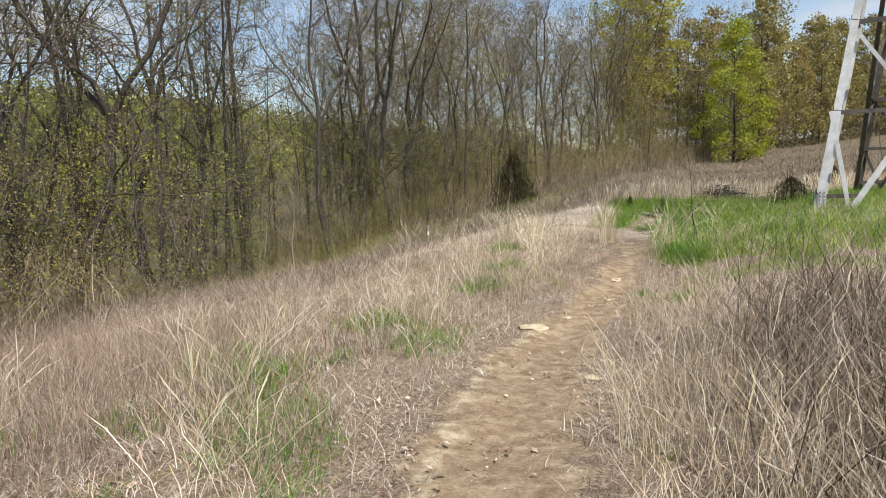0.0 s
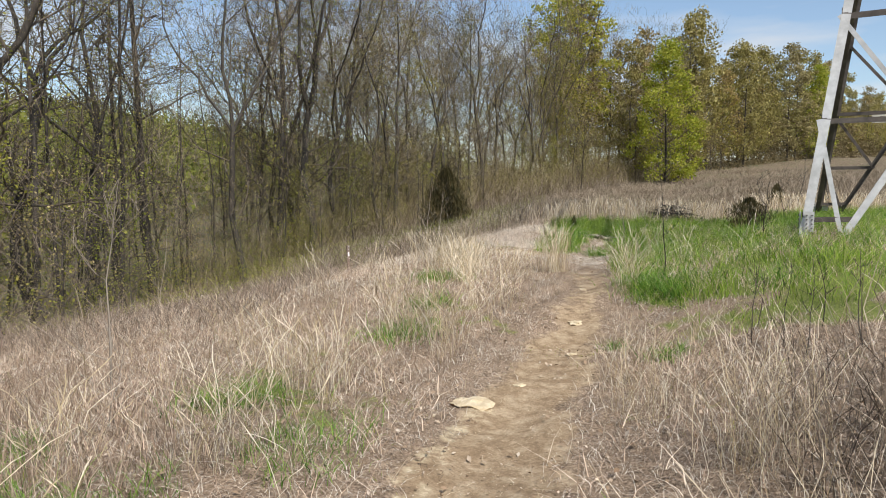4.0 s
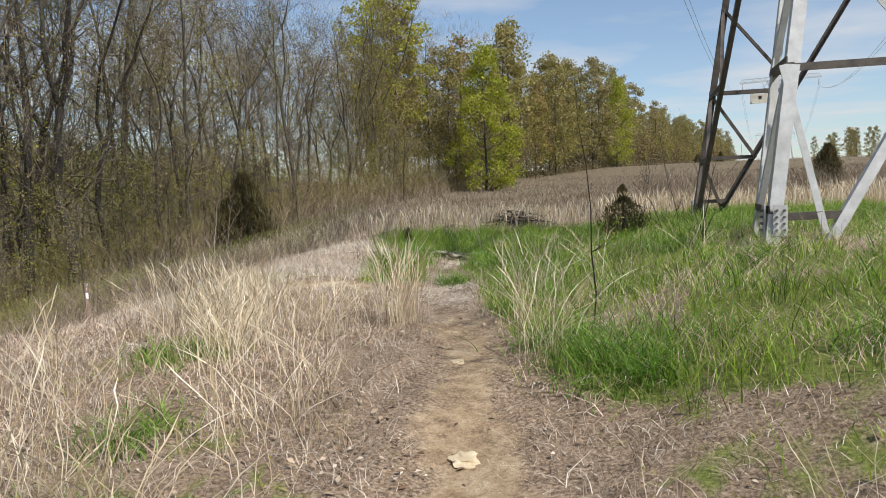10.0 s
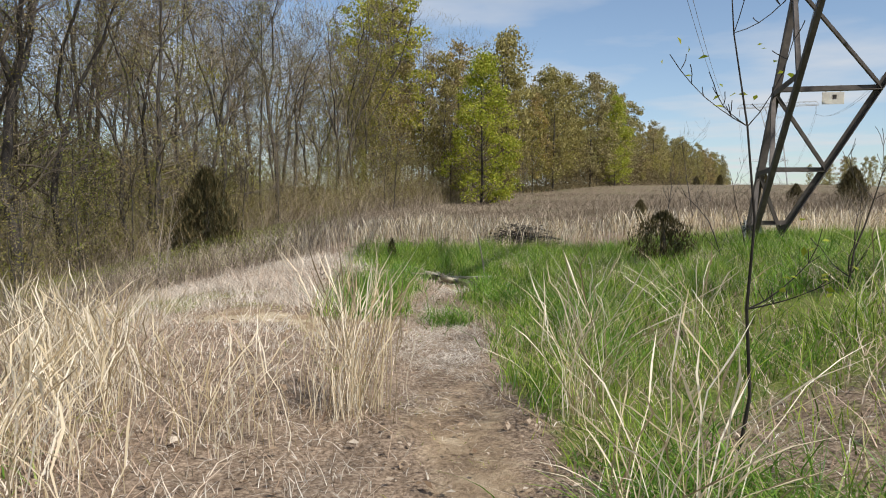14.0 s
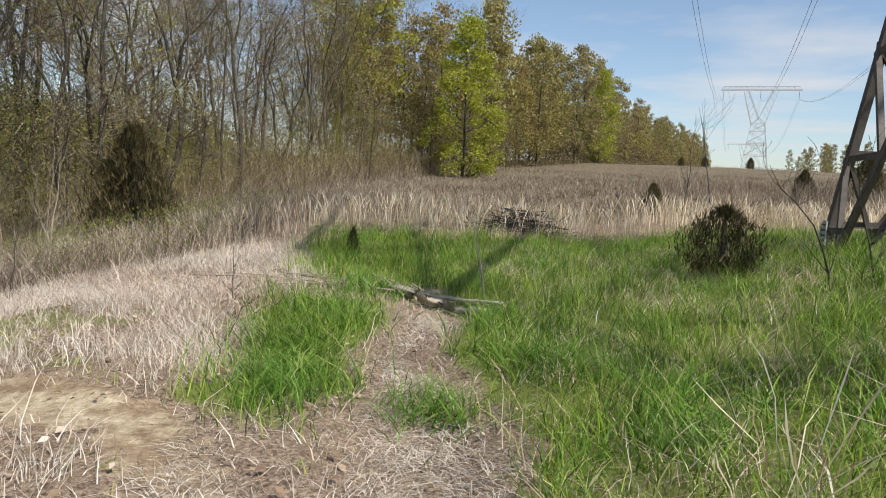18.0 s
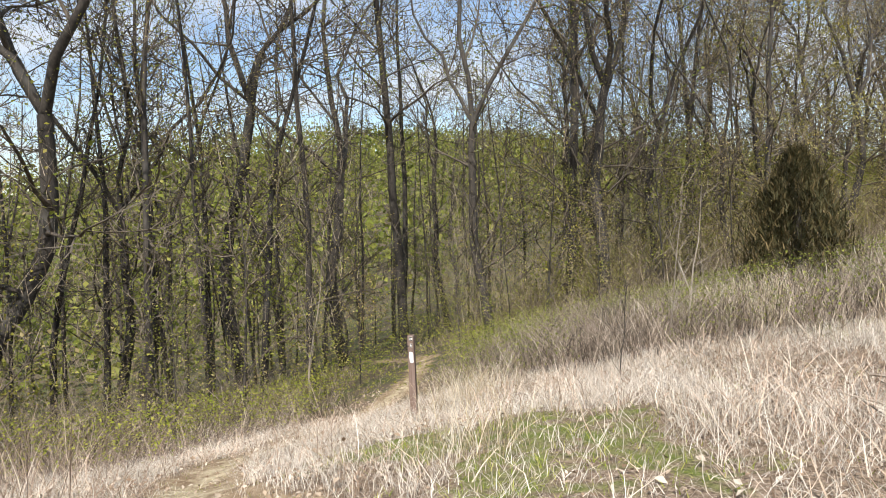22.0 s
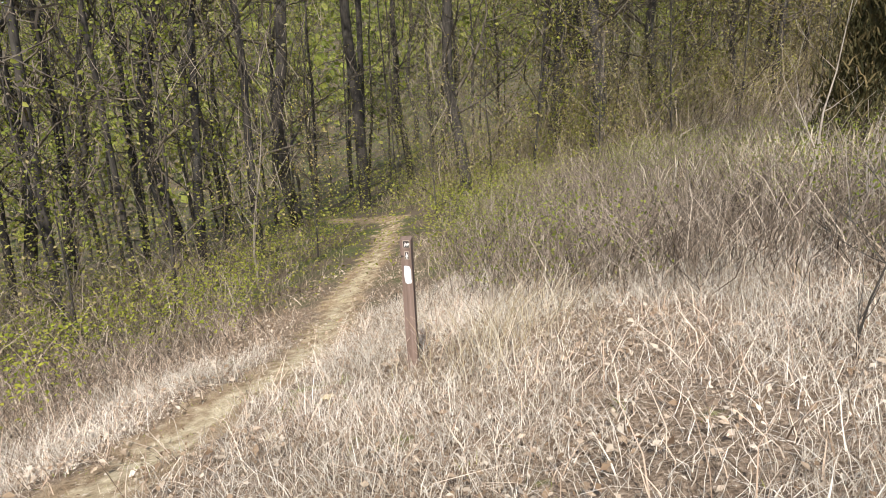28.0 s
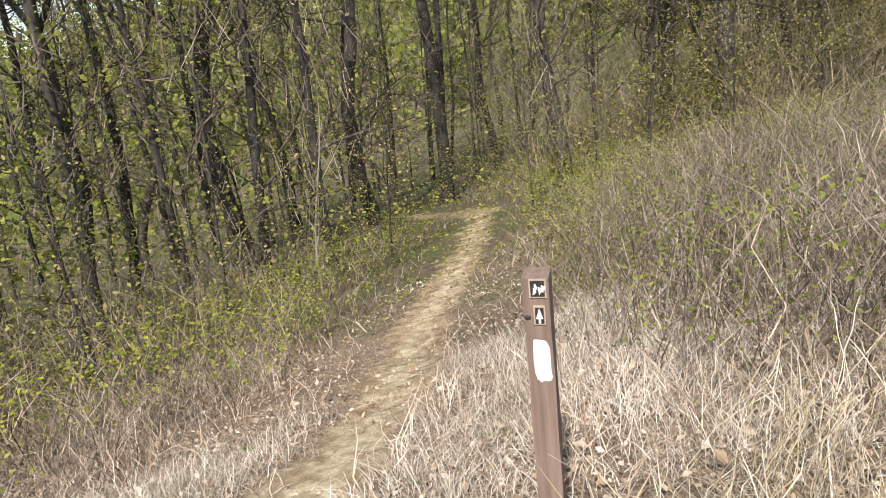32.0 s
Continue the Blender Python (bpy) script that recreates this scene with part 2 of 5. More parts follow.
BARK = bark("grey_bark", (0.017, 0.0145, 0.012), (0.092, 0.08, 0.068))
BARK_TWIG = bark("twig_bark", (0.042, 0.035, 0.026), (0.20, 0.165, 0.125))
BARK_PALE = bark("pale_bark", (0.20, 0.17, 0.14), (0.42, 0.37, 0.31))
BARK_LOG = bark("weathered_log", (0.26, 0.21, 0.165), (0.60, 0.53, 0.44), 9.0)


def ground_material():
    m, nt, b = material("ground_soil")
    at = nt.nodes.new("ShaderNodeAttribute")
    at.attribute_name = "zones"
    sep = nt.nodes.new("ShaderNodeSeparateColor")
    nt.links.new(at.outputs["Color"], sep.inputs[0])
    fine, mid, big = noise_fac(nt, 38, 6, 0.7), noise_fac(nt, 5.5, 5, 0.65), noise_fac(nt, 0.7, 4)
    litter = ramp(nt, fine, ((0.3, (0.06, 0.044, 0.032)), (0.44, (0.20, 0.15, 0.11)), (0.58, (0.38, 0.30, 0.225)), (0.76, (0.64, 0.55, 0.45))))
    litter = mix(nt, 1.0, litter, ramp(nt, mid, ((0.3, (0.7, 0.66, 0.62)), (0.7, (1.15, 1.1, 1.05)))), "MULTIPLY")
    dirt = ramp(nt, mid, ((0.3, (0.23, 0.16, 0.10)), (0.5, (0.36, 0.27, 0.178)), (0.72, (0.54, 0.44, 0.315))))
    sand = ramp(nt, mid, ((0.3, (0.42, 0.345, 0.225)), (0.7, (0.68, 0.59, 0.43))))
    sand = mix(nt, 1.0, sand, ramp(nt, fine, ((0.3, (0.7, 0.68, 0.6)), (0.7, (1.15, 1.12, 1.1)))), "MULTIPLY")
    dirt = mix(nt, 1.0, dirt, ramp(nt, fine, ((0.3, (0.68, 0.66, 0.6)), (0.7, (1.15, 1.12, 1.1)))), "MULTIPLY")
    soil = ramp(nt, fine, ((0.3, (0.08, 0.10, 0.025)), (0.6, (0.20, 0.23, 0.06)), (0.8, (0.40, 0.37, 0.18))))
    wood = ramp(nt, fine, ((0.3, (0.07, 0.055, 0.04)), (0.6, (0.17, 0.13, 0.09)), (0.8, (0.28, 0.22, 0.15))))
    wood = mix(nt, ramp(nt, big, ((0.45, (0, 0, 0)), (0.6, (0.7, 0.7, 0.7)))), wood, (0.07, 0.10, 0.025))

    def edge(chan):
        a = nt.nodes.new("ShaderNodeMath")
        a.operation = "MULTIPLY_ADD"
        nt.links.new(mid, a.inputs[0])
        a.inputs[1].default_value = 0.9
        nt.links.new(chan, a.inputs[2])
        return ramp(nt, a.outputs[0], ((0.74, (0, 0, 0)), (1.0, (1, 1, 1))))

    col = mix(nt, edge(sep.outputs[1]), litter, soil)
    col = mix(nt, edge(sep.outputs[2]), col, wood)
    col = mix(nt, edge(sep.outputs[0]), col, dirt)
    col = mix(nt, edge(at.outputs["Alpha"]), col, sand)
    nt.links.new(col, b.inputs["Base Color"])
    b.inputs["Roughness"].default_value = 0.95
    b.inputs["Specular IOR Level"].default_value = 0.15
    bump(nt, b, fine, 0.7, 0.03)
    return m


GROUND = ground_material()


def painted(name, a, b_, scale, rough=0.6, metal=0.0, stretch=1.0, strength=0.2):
    m, nt, b = material(name)
    tc = nt.nodes.new("ShaderNodeTexCoord")
    mp = nt.nodes.new("ShaderNodeMapping")
    mp.inputs["Scale"].default_value = (1, 1, stretch)
    nt.links.new(tc.outputs["Object"], mp.inputs[0])
    n = noise_fac(nt, scale, 6, 0.65, mp.outputs[0])
    big = noise_fac(nt, scale * 0.15, 3, 0.5, mp.outputs[0])
    col = mix(nt, 1.0, ramp(nt, n, ((0.3, a), (0.7, b_))), ramp(nt, big, ((0.3, (0.8, 0.78, 0.75)), (0.7, (1.1, 1.1, 1.1)))), "MULTIPLY")
    nt.links.new(col, b.inputs["Base Color"])
    b.inputs["Roughness"].default_value, b.inputs["Metallic"].default_value = rough, metal
    bump(nt, b, n, strength, 0.004)
    return m


LOGWOOD = painted("weathered_log_wood", (0.30, 0.25, 0.19), (0.64, 0.57, 0.47), 18, 0.85, 0.0, 1.0, 0.6)
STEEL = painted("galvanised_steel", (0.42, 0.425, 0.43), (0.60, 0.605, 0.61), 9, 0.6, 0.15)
# galvanised steel with shade put into its colour, for far legs and struts
STEEL_SHADED = painted("shaded_steel", (0.055, 0.045, 0.04), (0.13, 0.11, 0.095), 9, 0.7, 0.1)
BOLT = painted("dark_bolts", (0.10, 0.10, 0.10), (0.18, 0.17, 0.16), 30, 0.6, 0.3)
CONCRETE = painted("footing_concrete", (0.38, 0.36, 0.33), (0.5, 0.48, 0.44), 14, 0.9)
POSTWOOD = painted("brown_stained_wood", (0.13, 0.085, 0.065), (0.27, 0.19, 0.155), 40, 0.75, 0.0, 0.06, 0.5)
WHITEPAINT = painted("white_paint", (0.74, 0.73, 0.72), (0.84, 0.83, 0.82), 60, 0.7)
SIGNBLACK = painted("black_sign", (0.02, 0.017, 0.015), (0.045, 0.035, 0.03), 60, 0.5)
SIGNEDGE = painted("sign_border", (0.36, 0.28, 0.22), (0.5, 0.42, 0.34), 60, 0.6)
SIGNWHITE = painted("sign_white", (0.60, 0.57, 0.52), (0.72, 0.70, 0.66), 40, 0.6)
STONE = painted("pale_sandstone", (0.46, 0.36, 0.22), (0.70, 0.60, 0.43), 14, 0.9, 0.0, 1.0, 0.5)
CABLE = painted("cable_aluminium", (0.20, 0.21, 0.22), (0.3, 0.31, 0.32), 5, 0.5, 0.3)
CERAMIC = painted("brown_insulator", (0.10, 0.05, 0.035), (0.16, 0.08, 0.05), 5, 0.3)


# ---- mesh helpers ----
def raw_mesh(name, verts, faces, mat, smooth=False):
    """A mesh from arrays of vertices and of triangles or quads (a list of one or two face arrays)."""
    me = bpy.data.meshes.new(name)
    verts = np.asarray(verts, np.float32).reshape(-1, 3)
    groups = [np.asarray(f, np.int32) for f in faces if len(f)]
    me.vertices.add(len(verts))
    me.vertices.foreach_set("co", verts.ravel())
    loops = np.concatenate([g.ravel() for g in groups])
    sizes = np.concatenate([np.full(len(g), g.shape[1], np.int32) for g in groups])
    me.loops.add(len(loops))
    me.loops.foreach_set("vertex_index", loops)
    me.polygons.add(len(sizes))
    me.polygons.foreach_set("loop_start", np.concatenate([[0], np.cumsum(sizes)[:-1]]).astype(np.int32))
    me.update(calc_edges=True)
    if smooth:
        me.polygons.foreach_set("use_smooth", np.ones(len(sizes), bool))
    me.materials.append(mat)
    return me


def part(name, data, mat=None, parent=None, label=""):
    """Links a mesh or a bmesh as one object, under parent if given."""
    if isinstance(data, bmesh.types.BMesh):
        me = bpy.data.meshes.new(name)
        data.to_mesh(me)
        data.free()
        me.materials.append(mat)
        data = me
    ob = new(name, data)
    ob.parent = parent
    return tagged(ob, label)


def tubes(lines, sides=5):
    """Tapered tubes: each line is a list of (point, radius). Returns vertices and quads."""
    V, F, base = [], [], 0
    for line in lines:
        pts = [p for p, _ in line]
        n = sides if line[0][1] > 0.012 else 3
        for i, (p, r) in enumerate(line):
            d = (pts[min(i + 1, len(pts) - 1)] - pts[max(i - 1, 0)])
            d = d.normalized() if d.length > 1e-6 else Vector((0, 0, 1))
            u = d.orthogonal().normalized()
            w = d.cross(u)
            for k in range(n):
                a = 6.28318 * k / n
                V.append(p + (u * math.cos(a) + w * math.sin(a)) * r)
        for i in range(len(line) - 1):
            for k in range(n):
                k2 = (k + 1) % n
                F.append((base + i * n + k, base + i * n + k2, base + (i + 1) * n + k2, base + (i + 1) * n + k))
        base += n * len(line)
    return np.array(V), np.array(F)


def ribbons(lines, rs):
    """Flat tapering strips for the finest twigs. Returns vertices and quads."""
    V, F, base = [], [], 0
    for line in lines:
        side_ = Vector(rs.normal(0, 1, 3)).normalized()
        for p, r in line:
            V.append(p - side_ * r)
            V.append(p + side_ * r)
        for i in range(len(line) - 1):
            F.append((base + 2 * i, base + 2 * i + 1, base + 2 * i + 3, base + 2 * i + 2))
        base += 2 * len(line)
    return np.array(V), np.array(F)


def blades(x, y, h, w, lean, rs, z=None, levels=3, kink=0.0, plume=0.0):
    """Bent tapering blades: arrays of foot, height and width; plume: how much wider the seed head is. Returns vertices and the face groups."""
    n = len(x)
    z = ground_z(x, y) - 0.02 if z is None else z
    a, f = rs.uniform(0, 6.2832, n), rs.uniform(0, 6.2832, n)
    l = lean * rs.uniform(0.3, 1.3, n)
    ts = np.linspace(0, 1, levels + 1)
    rows = []
    for i, t in enumerate(ts):
        cx = x + h * l * t ** 1.8 * np.cos(a) + (kink * h * rs.normal(0, 1, n) if i else 0)
        cy = y + h * l * t ** 1.8 * np.sin(a) + (kink * h * rs.normal(0, 1, n) if i else 0)
        cz = z + h * t * (1 - 0.35 * np.minimum(l, 1.5) * t)
        ww = w * (1 - t) ** 0.7 * 0.5
        if plume:
            ww = w * 0.5 * (0.75 * (1 - t) ** 0.3 + plume * math.exp(-((t - 0.8) / 0.13) ** 2))
        if i < levels:
            rows.append(np.stack([np.stack([cx - ww * np.cos(f), cy - ww * np.sin(f), cz], -1), np.stack([cx + ww * np.cos(f), cy + ww * np.sin(f), cz], -1)], 1))
        else:
            rows.append(np.stack([cx, cy, cz], -1)[:, None])
    V = np.concatenate(rows, 1)
    per = 2 * levels + 1
    o = (np.arange(n) * per)[:, None]
    quads = np.concatenate([o + np.array([2 * i, 2 * i + 1, 2 * i + 3, 2 * i + 2]) for i in range(levels - 1)]) if levels > 1 else np.zeros((0, 4), int)
    tris = o + np.array([2 * levels - 2, 2 * levels - 1, 2 * levels])
    return V.reshape(-1, 3), [quads, tris]


def flakes(x, y, z, size, rs, up=0.5, aspect=0.6):
    """Small bent leaves: two triangles each, facing about upwards by the share up."""
    n = len(x)
    nrm = np.stack([rs.normal(0, 1, n), rs.normal(0, 1, n), rs.normal(0, 1, n) + up * 6], -1)
    nrm /= np.linalg.norm(nrm, axis=1)[:, None]
    a = np.cross(nrm, rs.normal(0, 1, (n, 3)))
    a /= np.linalg.norm(a, axis=1)[:, None]
    b = np.cross(nrm, a)
    c = np.stack([x, y, z], -1)
    s = (size * rs.uniform(0.6, 1.3, n))[:, None]
    V = np.stack([c - a * s * 0.5, c + b * s * aspect * 0.5 + nrm * s * 0.12, c + a * s * 0.5, c - b * s * aspect * 0.5 + nrm * s * 0.12], 1)
    o = (np.arange(n) * 4)[:, None]
    return V.reshape(-1, 3), [np.concatenate([o + np.array([0, 1, 2]), o + np.array([0, 2, 3])])]


def stuff(name, geo, mat, label, category):
    me = raw_mesh(name, geo[0], geo[1], mat)
    return tagged(new(name, me), label, category, kind="stuff")


def scatter(n, x0, x1, y0, y1, rs):
    return rs.uniform(x0, x1, n), rs.uniform(y0, y1, n)


# ---- zones of the ground ----
def zone_path(x, y):
    rough = 0.09 * wave(x, y, 0.9) + 0.07 * wave(y, x, 0.37)
    d1, d2 = np.abs(seg_dist(x, y, TRAIL) + rough), np.abs(seg_dist(x, y, BRANCH) + rough)
    w1 = np.interp(y, (0, 7, 9, 10, 11, 12, 13.8, 14.8, 15.4, 16.5), (0.6, 0.5, 0.4, 0.34, 0.29, 0.26, 0.33, 0.29, 0.2, 0.08))
    w2 = np.interp(x, (-18, -8, -5, -3, -1.5, -0.8), (0.32, 0.36, 0.4, 0.42, 0.22, 0.1))
    return np.maximum(1 - sstep(0.4, 1.35, d1 / w1), 1 - sstep(0.4, 1.35, d2 / w2))


def zone_green(x, y):
    px = np.interp(y, PATH_Y, PATH_X)
    right = sstep(0.0, 0.4, x - px - np.interp(y, (11.5, 13.5), (0.5, 0.15)) + 0.15 * wave(x, y, 1.9) + 0.15 * wave(x, y, 0.7)) * sstep(11.8, 12.6, y + 1.4 * np.clip(x - px, 0, 3.0) + 0.4 * wave(x, y, 3.1)) * (1 - sstep(22.5, 24.0, y + 0.5 * wave(x, y, 2.3) - 0.08 * x)) * (1 - sstep(9, 14, x))
    left = sstep(14.9, 15.6, y + 0.3 * wave(x, y, 1.3) + 0.2 * wave(y, x, 0.6)) * (1 - sstep(22.0, 23.6, y)) * sstep(-1.6, -1.15, x + 0.13 * (y - 15.5) + 0.3 * wave(y, x, 1.5) + 0.25 * wave(x, y, 0.65)) * (1 - 0.9 * (np.abs(y - 17.9) < 0.55) * (x < -0.3))
    gap = 1 - 0.85 * np.exp(-((x - 1.25) ** 2 + (y - 12.15) ** 2) / 0.16) - 0.7 * np.exp(-((x - 1.12) ** 2 + (y - 13.9) ** 2) / 0.06) - 0.6 * np.exp(-((x - 2.1) ** 2 + (y - 11.7) ** 2) / 0.12)
    bare = 0.85 * sstep(0.28, 0.55, wave(x + 2.2, y + 0.6, 2.6) + 0.45 * wave(x, y, 0.8)) * sstep(0.7, 1.3, x - px) * (1 - sstep(13.2, 14.6, y))
    return np.clip(np.maximum(right, left) * gap * (1 - bare), 0, 1) * (1 - zone_path(x, y)) * sstep(0.18, 0.42, seg_dist(x, y, TRAIL) + 0.1 * wave(x, y, 0.9))


SAND = ((0.15, 3.0), (-0.16, 4.3), (-0.4, 5.4), (-0.55, 6.6), (-0.5, 7.6))
MOSS_SPOTS = ((-3.7, 16.7, 0.7), (-3.1, 17.0, 0.6), (-3.6, 18.7, 0.45), (-2.4, 16.9, 0.4), (-3.1, 16.05, 0.3), (-2.0, 15.45, 0.35), (-5.2, 16.9, 0.25), (-6.1, 17.5, 0.22), (-6.8, 17.9, 0.22), (-7.3, 17.9, 0.25), (-4.5, 16.3, 0.3), (-4.3, 16.5, 0.4), (-1.8, 9.3, 0.65), (-2.2, 11.6, 0.6), (-2.3, 7.1, 0.65), (-1.9, 10.4, 0.4), (1.3, 9.6, 0.6), (-4.2, 21.3, 0.9))


def zone_moss(x, y):
    m = wave(x + 1.3, y + 0.7, 2.1) * np.where(x < -4.3, 0.3, 0.6)
    for cx, cy, r in MOSS_SPOTS:
        m = m + 0.9 * np.exp(-((x - cx) ** 2 + (y - cy) ** 2) / (r * r))
    return sstep(0.4, 0.75, m + 0.55 * wave(x, y, 0.5) + 0.5 * wave(y, x, 0.23) - 0.1) * (1 - zone_path(x, y)) * (1 - zone_green(x, y))


EDGE_Y = (-60, -10, 0, 10, 16, 22, 26, 33, 45, 60, 72, 90, 200, 500)
EDGE_X = (-18, -16, -15, -13.5, -12.5, -12, -13, -13.5, -11, -4, 2, 13, 67, 215)


def forest_depth(x, y):
    """How far inside the wood a place lies, in metres."""
    return np.interp(y, EDGE_Y, EDGE_X) - x


def build_ground():
    def axis(lo, hi, a, b, step):
        inner = np.arange(a, b, step)
        out_hi = [b]
        while out_hi[-1] < hi:
            out_hi.append(out_hi[-1] + max(step, (out_hi[-1] - b) * 0.12 + step))
        out_lo = [a]
        while out_lo[-1] > lo:
            out_lo.append(out_lo[-1] - max(step, (a - out_lo[-1]) * 0.12 + step))
        return np.array(out_lo[:0:-1] + list(inner) + out_hi)
    xs, ys = axis(-900, 900, -12, 6, 0.13), axis(-500, 1500, -1, 25, 0.13)
    X, Y = np.meshgrid(xs, ys)
    Z = ground_z(X, Y)
    rs = np.random.default_rng(3)
    Z = Z + rs.normal(0, 0.004, Z.shape)
    nx, ny = len(xs), len(ys)
    i = (np.arange(ny - 1)[:, None] * nx + np.arange(nx - 1)).ravel()
    faces = np.stack([i, i + 1, i + nx + 1, i + nx], -1)
    me = raw_mesh("ground", np.stack([X, Y, Z], -1), [faces], GROUND, True)
    zones = np.zeros((nx * ny, 4), np.float32)
    zones[:, 0] = (zone_path(X, Y) * (1 - (0.3 * sstep(9.0, 11.0, Y) + 0.4 * sstep(12.5, 14.0, Y)) * sstep(-1.3, -0.9, X))).ravel() * 0.75
    zones[:, 1] = np.maximum(zone_green(X, Y), 0.6 * zone_moss(X, Y)).ravel() * 0.75
    zones[:, 2] = np.maximum(sstep(-2, 3, forest_depth(X, Y)), 0.6 * np.maximum(sstep(25.5, 28, Y), sstep(19.8, 21.0, Y - 0.12 * (X + 6)) * sstep(3.2, 4.2, -X))).ravel() * 0.75
    zones[:, 3] = (0.42 * np.exp(-(seg_dist(X, Y, SAND) / 0.13) ** 2) + 0.5 * np.exp(-(seg_dist(X, Y, BRANCH[1:12]) / 0.26) ** 2)).ravel()
    at = me.attributes.new("zones", "FLOAT_COLOR", "POINT")
    at.data.foreach_set("color", zones.ravel())
    return tagged(new("ground", me), "sloping ground of tan dirt, dry litter and grass", "ground", kind="structure")


build_ground()


# ---- transmission tower ----
def angle_bar(name, a, b, size, parent, mat, face=None, thick=None, label=""):
    """A steel angle from a to b; face: the way that its first flange looks."""
    a, b = Vector(a), Vector(b)
    d = (b - a).normalized()
    face = Vector(face) if face is not None else (Vector((0, 0, 1)) if abs(d.z) < 0.9 else Vector((1, 0, 0)))
    u = (face - d * face.dot(d)).normalized()
    v = d.cross(u)
    th = thick or max(0.012, size * 0.1)
    prof = [(0, 0), (size, 0), (size, th), (th, th), (th, size), (0, size)]
    bm = bmesh.new()
    rings = [[bm.verts.new(p + v * s + u * -t) for s, t in prof] for p in (a, b)]
    for i in range(6):
        j = (i + 1) % 6
        bm.faces.new((rings[0][i], rings[0][j], rings[1][j], rings[1][i]))
    bm.faces.new(rings[0][::-1])
    bm.faces.new(rings[1])
    bmesh.ops.recalc_face_normals(bm, faces=bm.faces)
    return part(name, bm, mat, parent, label)


def box_mesh(sx, sy, sz, bevel=0.0, segs=2):
    bm = bmesh.new()
    bmesh.ops.create_cube(bm, size=1)
    bmesh.ops.scale(bm, vec=(sx, sy, sz), verts=bm.verts)
    if bevel:
        bmesh.ops.bevel(bm, geom=bm.edges, offset=bevel, segments=segs, profile=0.6, affect="EDGES")
    return bm


